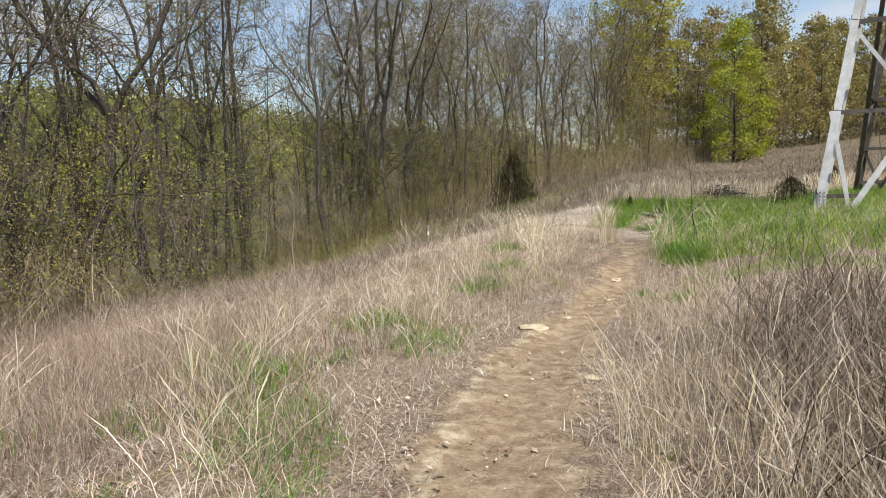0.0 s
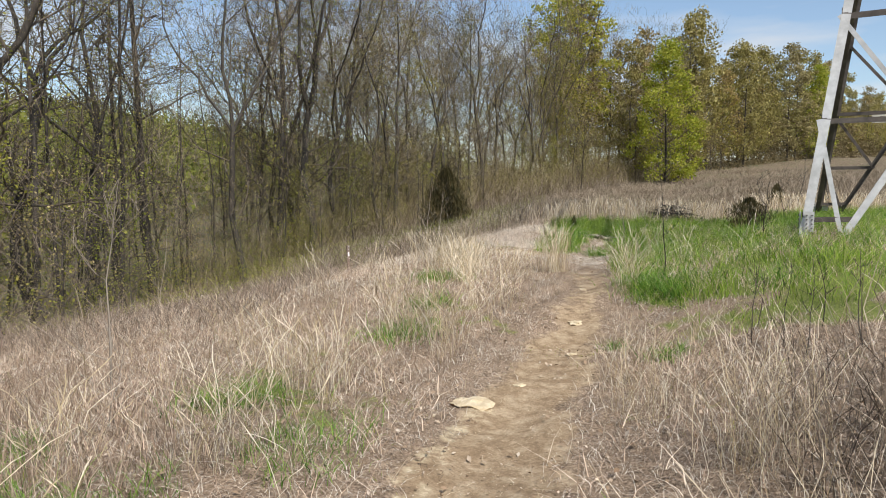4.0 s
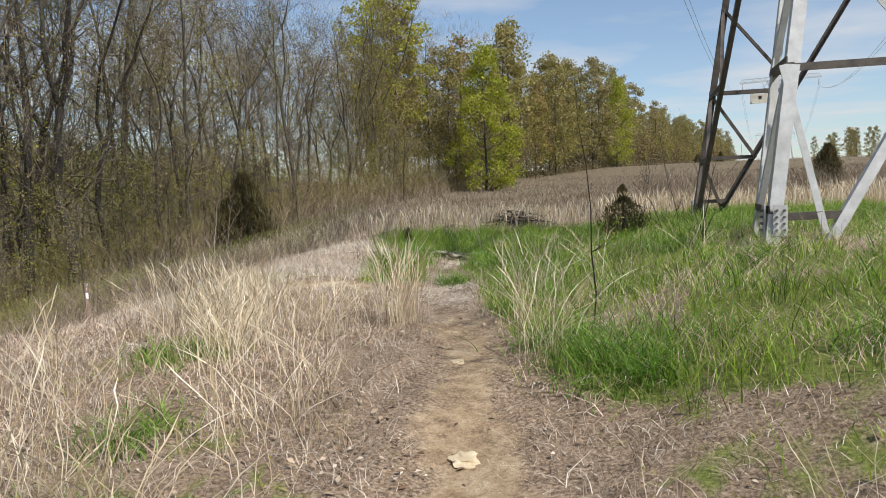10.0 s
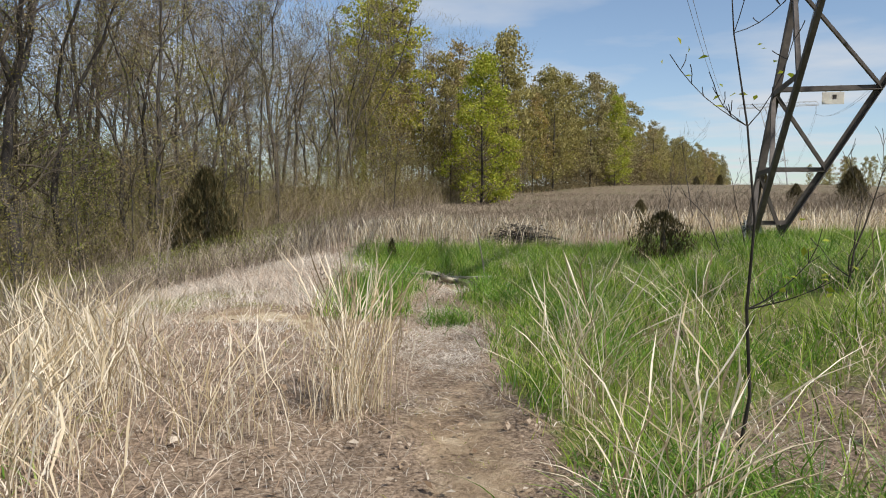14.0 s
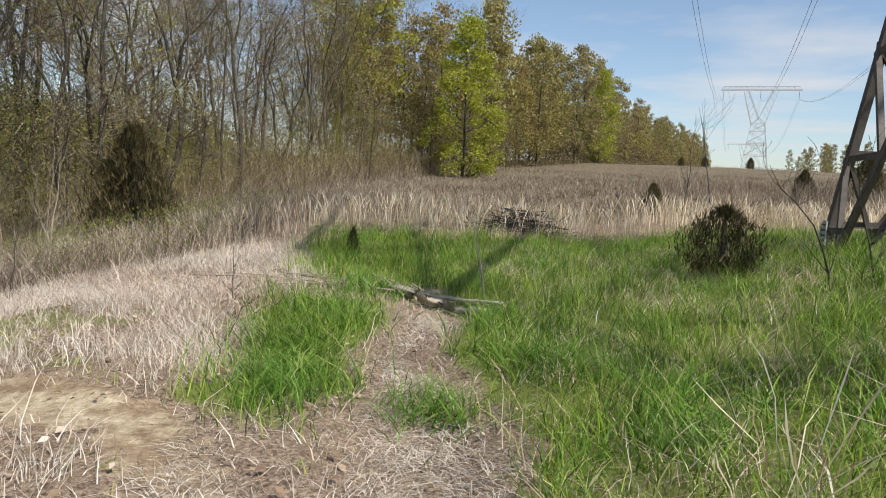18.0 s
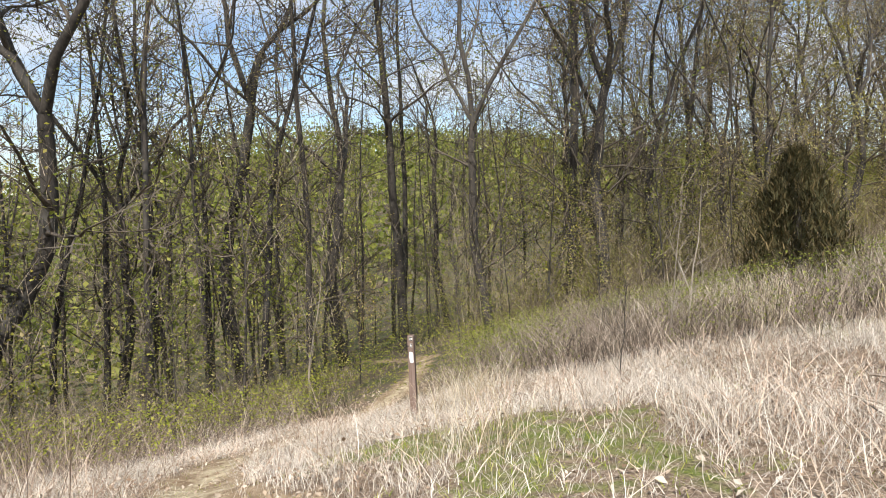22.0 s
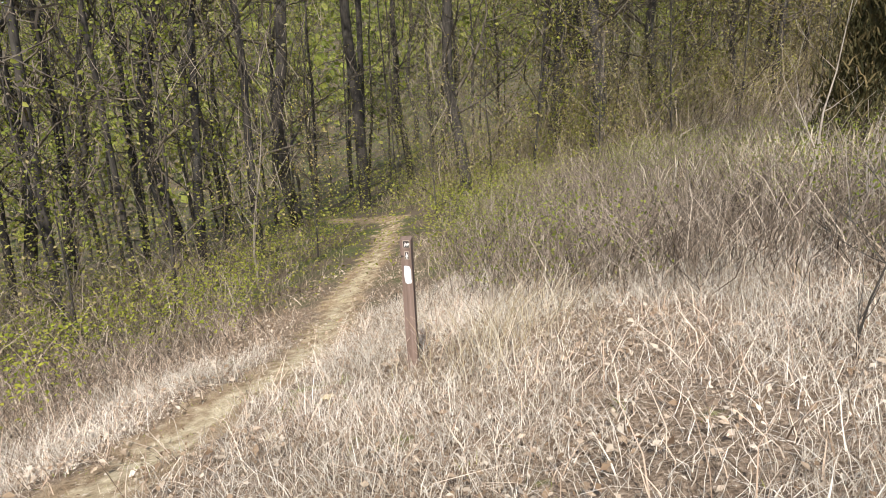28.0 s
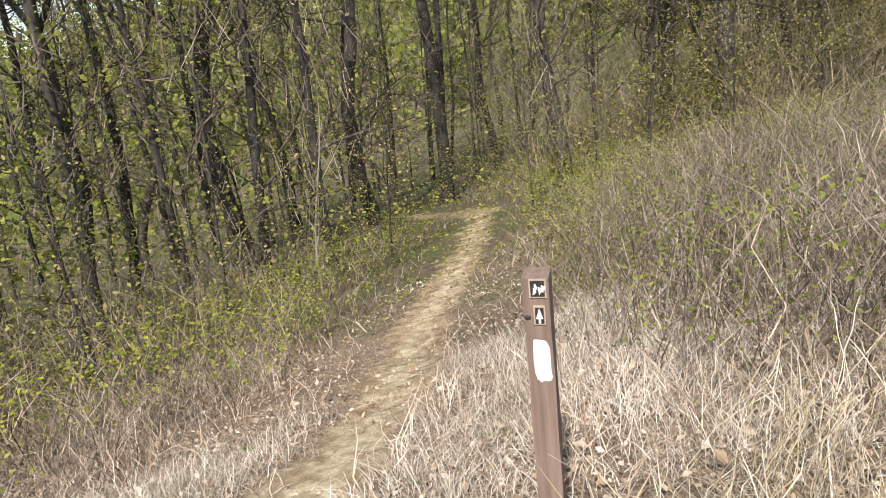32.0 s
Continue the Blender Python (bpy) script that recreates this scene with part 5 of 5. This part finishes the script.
# ---- trail marker post ----
def build_post():
    x, y = -6.925, 18.446
    z0 = gz(x, y)
    root = tagged(new("trail_marker_post"), "brown stained wooden trail post with white painted blaze", "post")
    toward = math.atan2(-5.6 - x, -(17.1 - y))
    root.matrix_world = Matrix.Translation((x, y, z0)) @ Matrix.Rotation(toward - 0.05, 4, "Z") @ Matrix.Rotation(radians(-1.2), 4, "Y")
    H, w = 0.835, 0.0325
    rs = np.random.default_rng(91)
    bm = bmesh.new()
    rings = []
    for k in range(9):
        z = -0.3 + (H + 0.3) * k / 8
        rings.append([bm.verts.new((sx * (w + rs.normal(0, 0.0008)), sy * (w + rs.normal(0, 0.0008)), z + (0.004 * sy if k == 8 else 0))) for sx, sy in ((-1, -1), (1, -1), (1, 1), (-1, 1))])
    for a, b in zip(rings[:-1], rings[1:]):
        for i in range(4):
            j = (i + 1) % 4
            bm.faces.new((a[i], a[j], b[j], b[i]))
    bm.faces.new(rings[-1])
    bm.faces.new(rings[0][::-1])
    sharp = [e for e in bm.edges if e.is_manifold and e.calc_face_angle(0) > 0.6]
    bmesh.ops.bevel(bm, geom=sharp, offset=0.006, segments=2, profile=0.6, affect="EDGES")
    part("timber", bm, POSTWOOD, root)

    def patch(name, pts, y, mat, label="", thick=0.003, parent=root):
        bm = bmesh.new()
        f = [bm.verts.new((px, -w - y, pz)) for px, pz in pts]
        b = [bm.verts.new((px, -w - y + thick, pz)) for px, pz in pts]
        n = len(pts)
        bm.faces.new(f)
        for i in range(n):
            j = (i + 1) % n
            bm.faces.new((f[j], f[i], b[i], b[j]))
        bmesh.ops.recalc_face_normals(bm, faces=bm.faces)
        return part(name, bm, mat, parent, label)

    blaze = []
    for k in range(28):
        a = 6.2832 * k / 28
        c, s = math.cos(a), math.sin(a)
        px = 0.0205 * math.copysign(abs(c) ** 0.45, c) + rs.normal(0, 0.0012) + 0.004 - 0.004 * s
        pz = 0.057 * math.copysign(abs(s) ** 0.35, s) + rs.normal(0, 0.002)
        blaze.append((px, H - 0.221 + pz))
    patch("blaze", blaze, 0.0015, WHITEPAINT, "white painted rectangular blaze", 0.0025)

    def plate(cx, cz, sx, sz, name):
        border = patch(name, [(cx - sx, cz - sz), (cx + sx, cz - sz), (cx + sx, cz + sz), (cx - sx, cz + sz)], 0.004, SIGNEDGE, "small pale-bordered trail sign", 0.006)
        e = 0.004
        patch("panel", [(cx - sx + e, cz - sz + e), (cx + sx - e, cz - sz + e), (cx + sx - e, cz + sz - e), (cx - sx + e, cz + sz - e)], 0.0055, SIGNBLACK, "black sign panel", 0.003, border)
        return border

    s1 = plate(0.005, H - 0.028, 0.021, 0.024, "hiking_sign")
    for ox, sc in ((-0.007, 0.66), (0.009, 0.8)):
        blob = []
        for k in range(14):
            a = 6.2832 * k / 14
            r = (0.009 + 0.004 * math.sin(2 * a + ox * 99) + 0.003 * math.sin(5 * a)) * sc
            blob.append((0.006 + ox + r * math.cos(a) * 0.95, H - 0.029 + 1.7 * r * math.sin(a)))
        patch("white_symbol", blob, 0.007, WHITEPAINT, "white pictogram shape", 0.002, s1)
    s2 = plate(0.006, H - 0.098, 0.0145, 0.025, "small_trail_sign")
    cx, cz = 0.006, H - 0.098
    patch("white_symbol", [(cx - 0.003, cz - 0.02), (cx + 0.003, cz - 0.02), (cx + 0.003, cz - 0.008), (cx + 0.009, cz - 0.008), (cx, cz + 0.02), (cx - 0.009, cz - 0.008), (cx - 0.003, cz - 0.008)], 0.007, WHITEPAINT, "white arrow shape", 0.002, s2)
    bm = bmesh.new()
    bmesh.ops.create_uvsphere(bm, u_segments=10, v_segments=6, radius=0.009)
    ob = part("knot", bm, SIGNBLACK, root, "dark knot hole")
    ob.scale = (1, 0.35, 0.8)
    ob.location = (-0.024, -w + 0.001, H - 0.105)


build_post()


# ---- tufts of tall dry grass ----
def put_tuft(x, y, h, n, seed, spread=0.12, lean=0.35, mat=STRAW, plume=0.0, label="tall clump of pale dry broomsedge grass", name="dry_grass_tuft", w=0.006):
    rs = np.random.default_rng(seed)
    px, py = x + rs.normal(0, spread, n), y + rs.normal(0, spread, n)
    hh = h * rs.uniform(0.45, 1.0, n)
    V1, F1 = blades(px, py, hh, np.full(n, w), lean * 1.25, rs, None, 6, 0.018, plume)
    return tagged(new(name, raw_mesh(name, V1, F1, mat)), label, "grass", "grass tufts", "stuff")


tuft_list = [(1.5, 2.7, 0.8, 70, 0.16, 0.35), (1.8, 3.3, 0.85, 80, 0.2, 0.35), (2.0, 2.5, 0.8, 80, 0.2, 0.4), (1.55, 4.2, 0.8, 60, 0.16, 0.35), (1.35, 5.2, 0.75, 50, 0.14, 0.35),
             (0.62, 8.9, 0.55, 26, 0.16, 0.5), (0.45, 8.2, 0.6, 30, 0.14, 0.4), (0.95, 9.0, 0.6, 22, 0.2, 0.6), (0.8, 7.4, 0.6, 40, 0.16, 0.4), (1.5, 7.3, 0.75, 26, 0.2, 0.8), (0.55, 7.7, 0.6, 30, 0.1, 0.4), (-3.62, 16.58, 0.5, 60, 0.12, 0.4), (-2.63, 13.5, 0.95, 120, 0.16, 0.4), (-3.2, 13.9, 0.95, 110, 0.18, 0.4),
             (0.33, 12.6, 0.95, 60, 0.07, 0.5), (0.40, 11.35, 0.85, 60, 0.07, 0.55), (-0.75, 12.65, 0.95, 150, 0.09, 0.25), (-1.98, 12.73, 0.85, 200, 0.2, 0.4), (-1.93, 12.0, 0.75, 140, 0.2, 0.4), (-1.2, 12.3, 0.6, 70, 0.15, 0.4), (0.6, 13.9, 0.85, 30, 0.1, 0.5), 
             (-2.6, 13.2, 0.95, 140, 0.22, 0.45), (-1.8, 11.6, 0.9, 110, 0.2, 0.45), (-1.5, 9.2, 0.9, 90, 0.2, 0.45), (-1.9, 7.6, 0.9, 90, 0.2, 0.5), (-1.6, 6.0, 0.9, 80, 0.2, 0.5), (-1.1, 10.4, 0.8, 80, 0.2, 0.5), (1.05, 4.4, 1.0, 80, 0.12, 0.4), (1.3, 6.4, 0.95, 90, 0.14, 0.4),
             (2.4, 3.2, 1.1, 130, 0.25, 0.35), (2.2, 2.6, 1.1, 110, 0.25, 0.35), (-4.6, 21.2, 0.85, 110, 0.12, 0.25), (-5.1, 21.6, 0.8, 80, 0.12, 0.25), (-3.0, 20.6, 0.6, 70, 0.2, 0.3), (-6.3, 18.5, 0.5, 150, 0.22, 0.5), (-6.5, 19.0, 0.5, 130, 0.22, 0.5), (1.1, 13.3, 0.9, 26, 0.1, 0.7), (1.9, 13.2, 0.7, 24, 0.12, 0.6)]
for k, (x, y, h, n, sp, ln) in enumerate(tuft_list):
    short = y > 15.5 or (x > -0.5 and y < 9.5)
    put_tuft(x, y, h * (0.82 if x < -1.3 and 9 < y < 16 else 1.0), int(n * (1.5 if short else 1.1)), 300 + k, sp, ln, STRAW, 0.3 if short else 0.85, w=0.004 if short else 0.0056)
for k, (x, y, h, n, sp) in enumerate(((0.66, 11.12, 0.36, 420, 0.14), (0.92, 10.85, 0.34, 360, 0.14), (0.42, 11.6, 0.28, 260, 0.12), (-1.05, 15.5, 0.3, 260, 0.14), (-0.34, 15.35, 0.3, 260, 0.12), (-1.2, 16.2, 0.36, 420, 0.16), (-1.1, 16.9, 0.36, 420, 0.2), (-1.15, 15.7, 0.3, 260, 0.14), (-0.95, 17.9, 0.36, 380, 0.18), (0.25, 15.9, 0.38, 380, 0.15), (0.1, 16.7, 0.33, 300, 0.14), (0.65, 14.9, 0.36, 300, 0.16), (-1.8, 9.3, 0.3, 260, 0.2), (-2.2, 11.6, 0.26, 220, 0.2), (-1.9, 10.4, 0.28, 220, 0.14), (-2.3, 7.1, 0.34, 300, 0.25), (-2.1, 4.9, 0.36, 260, 0.2), (0.85, 8.9, 0.22, 120, 0.1), (0.35, 9.4, 0.18, 90, 0.07))):
    put_tuft(x, y, h, n, 400 + k, sp, 1.0, GREEN2, 0.0, "thick clump of dark green grass", "green_grass_tuft", 0.009)


# ---- ground cover ----
def cover(n, x0, x1, y0, y1, seed, keep, h, w, lean, kink=0.0, levels=3, clump=0.0, plume=0.0):
    rs = np.random.default_rng(seed)
    x, y = scatter(n, x0, x1, y0, y1, rs)
    k = rs.uniform(0, 1, n) < keep(x, y)
    x, y = x[k], y[k]
    hh = rs.uniform(h[0], h[1], len(x))
    if clump:
        hh = hh * (1 + clump * np.clip(1.6 * wave(x, y, 0.95) + 0.9 * wave(y, x, 0.41), -0.9, 1.3))
    return blades(x, y, hh, w * rs.uniform(0.7, 1.3, len(x)), lean, rs, None, levels, kink, plume)


def open_field(x, y):
    return (1 - zone_path(x, y)) * (1 - zone_green(x, y)) * (1 - sstep(-1.5, 2.5, forest_depth(x, y))) * (1 - 0.75 * zone_moss(x, y))


def left_dry(x, y):
    return open_field(x, y) * (1 - 0.8 * zone_moss(x, y)) * (0.35 + 0.65 * sstep(-0.2, 0.4, wave(x, y, 2.7) + 0.4 * wave(x, y, 1.1))) * (1 - 0.85 * np.exp(-(np.clip(seg_dist(x, y, TRAIL), 0, None) / 0.9) ** 2))


stuff("dry_grass", cover(130000, -13, 4, 0, 24, 501, lambda x, y: left_dry(x, y) * (1 - 0.8 * sstep(19.5, 20.6, y - 0.12 * (x + 6)) * (x < -3.5)), (0.06, 0.34), 0.006, 1.1, 0.06, 3, 0.35), THATCH, "pinkish-tan dry grass covering the slope", "grass")
stuff("tall_dry_grass", cover(11000, -13, 0.5, 1, 24, 502, lambda x, y: left_dry(x, y) * sstep(0.1, 0.5, wave(x + 3, y, 2.9)) * (1 - sstep(14.5, 16, y)), (0.2, 0.65), 0.0048, 0.8, 0.05), STRAW, "tall pale dry grass stems on the slope", "grass")
stuff("standing_straw", cover(17000, -4.5, 2.6, 1, 16, 515, lambda x, y: open_field(x, y) * sstep(0.25, 0.5, wave(x + 1, y + 2, 1.5) + 0.5 * wave(x, y, 0.6)) * sstep(0.7, 1.2, seg_dist(x, y, TRAIL)) * (1 - sstep(11.4, 12.2, y + 0.6 * np.clip(x + 2.0, 0, 2))) * np.where(x > 0.4, 1 - sstep(4.5, 6.5, y), 1 - 0.6 * sstep(2.5, 4.5, -x)), (0.3, 0.85), 0.0052, 0.6, 0.02, 6, 0.0, 1.1), STRAW, "standing pale straw stems in loose clumps", "grass")
stuff("trailside_green", cover(16000, -3.5, 0.6, 1.2, 7, 516, lambda x, y: open_field(x, y) * sstep(0.0, 0.4, wave(x, y + 1, 1.7) + 0.4 * wave(x, y, 0.7)) * sstep(0.6, 1.0, seg_dist(x, y, TRAIL)), (0.08, 0.3), 0.006, 0.9, 0.02), GREEN2, "young green grass among the dry stems", "grass")
stuff("woody_stems", cover(2600, 1.3, 6, 2, 9, 517, lambda x, y: sstep(0.9, 1.4, x - np.interp(y, PATH_Y, PATH_X)) * (1 - sstep(6, 8, y)), (0.5, 1.1), 0.009, 0.5, 0.07), TWIG, "dark woody leafless stems beside the trail", "brambles")
stuff("flattened_thatch", cover(190000, -9, 4, 0, 22, 503, lambda x, y: open_field(x, y) * sstep(0.1, 0.5, seg_dist(x, y, TRAIL) + (y > 14.3)), (0.04, 0.15), 0.0048, 1.5, 0.05, 2), GREYGRASS, "flattened grey dead grass thatch", "grass")
stuff("green_grass", cover(170000, -3.5, 9, 9, 24.5, 504, lambda x, y: zone_green(x, y) * (0.45 + 0.55 * sstep(-0.3, 0.3, wave(x, y, 1.2))), (0.08, 0.27), 0.0065, 0.75, 0.01, 3, 0.65), GREEN, "lush green spring grass", "grass")
stuff("dead_blades", cover(60000, 0, 8, 10, 22, 519, lambda x, y: zone_green(x, y) * (0.25 + 0.75 * sstep(-0.1, 0.4, wave(x, y + 3, 1.4))), (0.06, 0.26), 0.0055, 1.2, 0.05), THATCH, "dead tan blades among the green grass", "grass")
stuff("dark_green_tufts", cover(90000, -2.5, 7, 10, 23, 518, lambda x, y: zone_green(x, y) * sstep(0.25, 0.5, wave(x + 4, y, 1.15) + 0.6 * wave(y, x, 0.47)), (0.15, 0.4), 0.008, 1.0, 0.01), GREEN2, "dense darker tufts in the green grass", "grass")
stuff("short_green_grass", cover(170000, -9, 2.5, 2, 22.5, 505, zone_moss, (0.02, 0.09), 0.0065, 1.1), MOSS, "low yellow-green grass patches beside the trail", "grass")
stuff("trail_chaff", cover(210000, -12, 2.2, -1, 21, 506, lambda x, y: zone_path(x, y) * np.where((y > 8.5) & (x > -1.2), 1.0, 0.5), (0.02, 0.06), 0.0045, 2.2, 0.1, 2), STRAW, "bits of dry grass trodden into the trail", "grass")
stuff("trodden_thatch", cover(70000, -1.3, 0.7, 12.4, 17.7, 521, lambda x, y: zone_path(x, y) * sstep(12.4, 14.6, y + 0.5 * wave(x, y, 0.7)), (0.03, 0.09), 0.0055, 2.4, 0.05, 2), GREYGRASS, "pale dead grass trodden flat on the trail", "grass")
stuff("trailside_stubble", cover(110000, -9.5, -1.5, 14.3, 21, 514, lambda x, y: (1 - zone_path(x, y)) * (1 - zone_green(x, y)) * (1 - 0.8 * zone_moss(x, y)) * (0.2 + 0.8 * sstep(-0.3, 0.3, wave(x, y, 1.6))), (0.05, 0.24), 0.0037, 0.8, 0.04, 3), GREYGRASS, "pale dry stubble and thatch around the trail post", "grass")
# dry band behind the green, and the brown field beyond it
stuff("pale_grass_band", cover(60000, -9, 26, 22.5, 32, 507, lambda x, y: (1 - sstep(-2, 1, forest_depth(x, y))) * np.exp(-((y - 25.2 - 0.05 * x + 0.8 * wave(x, y, 6)) / 1.1) ** 2) * (0.25 + 0.75 * sstep(-0.1, 0.3, wave(x, y, 1.4))), (0.35, 0.75), 0.014, 0.4, 0.01, 4, 0.0, 0.6), STRAW, "band of tall pale dry grass at the edge of the green", "grass")
stuff("field_grass", cover(120000, -14, 40, 26.6, 75, 508, lambda x, y: (1 - sstep(-2, 1, forest_depth(x, y))) * np.clip(1.1 - (y - 24) / 80, 0, 1), (0.2, 0.5), 0.018, 1.2, 0.12, 2), FIELD, "brown dead weeds covering the far field", "weeds")
stuff("field_straw", cover(50000, -14, 60, 26.6, 110, 509, lambda x, y: (1 - sstep(-2, 1, forest_depth(x, y))) * sstep(-0.3, 0.3, wave(x, y, 9)), (0.2, 0.5), 0.02, 1.2, 0.1), FIELD, "tan dead grass in the far field", "grass")
stuff("reddish_weeds", cover(60000, -14, -1.5, -1, 17, 510, lambda x, y: open_field(x, y) * (0.12 + 0.88 * (1 - sstep(4.5, 9, y))) * (1 - sstep(14, 16, y + 0.2 * x)) * sstep(1.6, 4.5, np.interp(y, PATH_Y, PATH_X) - x + 1.2 * wave(x, y, 4.4) + np.where(y < 6, 1.0, 0.0)), (0.3, 0.95), 0.0048, 0.65, 0.05), REDTWIG, "thin reddish-brown leafless weeds", "weeds")
stuff("grey_brambles", cover(52000, -14, -2.0, 17, 30, 511, lambda x, y: open_field(x, y) * sstep(0.9, 2.2, seg_dist(x, y, BRANCH)) * sstep(19.3, 20.4, y - 0.12 * (x + 6)) * (1 - sstep(-1, 0.5, x + 3.5 - 0.12 * (y - 20))), (0.25, 1.0), 0.007, 0.8, 0.1), TWIG, "tangled grey leafless brambles", "brambles")
stuff("trailside_brambles", cover(42000, -14, -4.5, 10, 24, 512, lambda x, y: sstep(0.9, 1.8, seg_dist(x, y, BRANCH)) * sstep(0, 2.0, -(y - 17.4) - 0.55 * (x + 6.0)) * (1 - sstep(0, 3, forest_depth(x, y))), (0.12, 0.52), 0.0062, 0.9, 0.1), TWIG, "tangled grey leafless brambles below the trail", "brambles")
stuff("roadside_brambles", cover(24000, 1.2, 8, -1, 9.5, 513, lambda x, y: sstep(1.2, 1.9, x - np.interp(y, PATH_Y, PATH_X)) * (1 - sstep(5.5, 7.5, y)), (0.25, 1.05), 0.0055, 1.1, 0.08), TWIG, "grey leafless brambles beside the trail", "brambles")
rs = np.random.default_rng(520)
x, y = scatter(190000, -13, 3.5, 0, 24, rs)
k = rs.uniform(0, 1, len(x)) < (1 - zone_green(x, y)) * (1 - 0.6 * zone_path(x, y)) * (0.25 + 0.75 * sstep(-0.2, 0.3, wave(x, y, 1.7))) * (1 - 0.92 * zone_moss(x, y)) * np.where(seg_dist(x, y, BRANCH) < 3.5, np.where(x > -2.6, 0.4, 1.0), 0.45)
x, y = x[k], y[k]
stuff("dead_leaves", flakes(x, y, ground_z(x, y) + 0.012 + rs.uniform(0, 0.07, len(x)) ** 1.0 * np.where(x < -4, 1.0, 0.5), 0.022 + 0.03 * rs.uniform(0, 1, len(x)) ** 3, rs, 0.45, 0.6), LITTER, "curled dead brown and grey leaves on the ground", "leaves")
n = 34000
y = rs.uniform(12, 30, n)
x = np.interp(y, EDGE_Y, EDGE_X) + rs.uniform(-6, 3.6, n)
k = (seg_dist(x, y, BRANCH) > 0.9) & (wave(x, y, 3.1) > -0.2) & ((y < 18.5 + 0.6 * (-7 - x)) | (x < -11)) & ((y > 14.8) | (x < -11.5))
x, y = x[k], y[k]
stuff("green_undergrowth", flakes(x, y, ground_z(x, y) + rs.uniform(0.1, 0.8, len(x)), np.full(len(x), 0.045), rs, 0.5), LEAF_BRIGHT, "green leafy undergrowth at the edge of the wood", "undergrowth")

n = 52000
y = rs.uniform(18.5, 29, n)
x = rs.uniform(-13, -3.5, n)
k = (seg_dist(x, y, BRANCH) > 1.1) & (y - 0.12 * (x + 6) > 19.6) & (wave(x, y, 2.3) > -0.1) & (forest_depth(x, y) < 3)
x, y = x[k], y[k]
stuff("bramble_leaves", flakes(x, y, ground_z(x, y) + rs.uniform(0.15, 0.75, len(x)), np.full(len(x), 0.028), rs, 0.3), LEAF, "tiny olive leaves opening on the brambles", "undergrowth")

stuff("trail_turf", cover(190000, -14, 0.6, 8.4, 23, 530, lambda x, y: zone_path(x, y) * sstep(-0.3, 0.3, wave(x, y, 1.3) + 0.5 * wave(x, y, 0.4)), (0.012, 0.045), 0.007, 1.0, 0.0, 2), MOSS, "very short worn green turf on the trail", "grass")
stuff("field_shrubs", cover(60000, 2, 34, 27, 50, 531, lambda x, y: sstep(0.25, 0.6, wave(x, y, 7.0) + 0.5 * wave(x, y, 3.1)) * sstep(4, 9, x), (0.4, 1.3), 0.014, 0.6, 0.1, 2), FIELD, "dark brown leafless shrubs scattered over the field", "shrubs")

# ---- from plan units to metres ----
for ob in list(scene.objects):
    if ob.parent is None and ob.type in ("MESH", "EMPTY"):
        ob.matrix_world = Matrix.Scale(UNIT, 4) @ ob.matrix_world
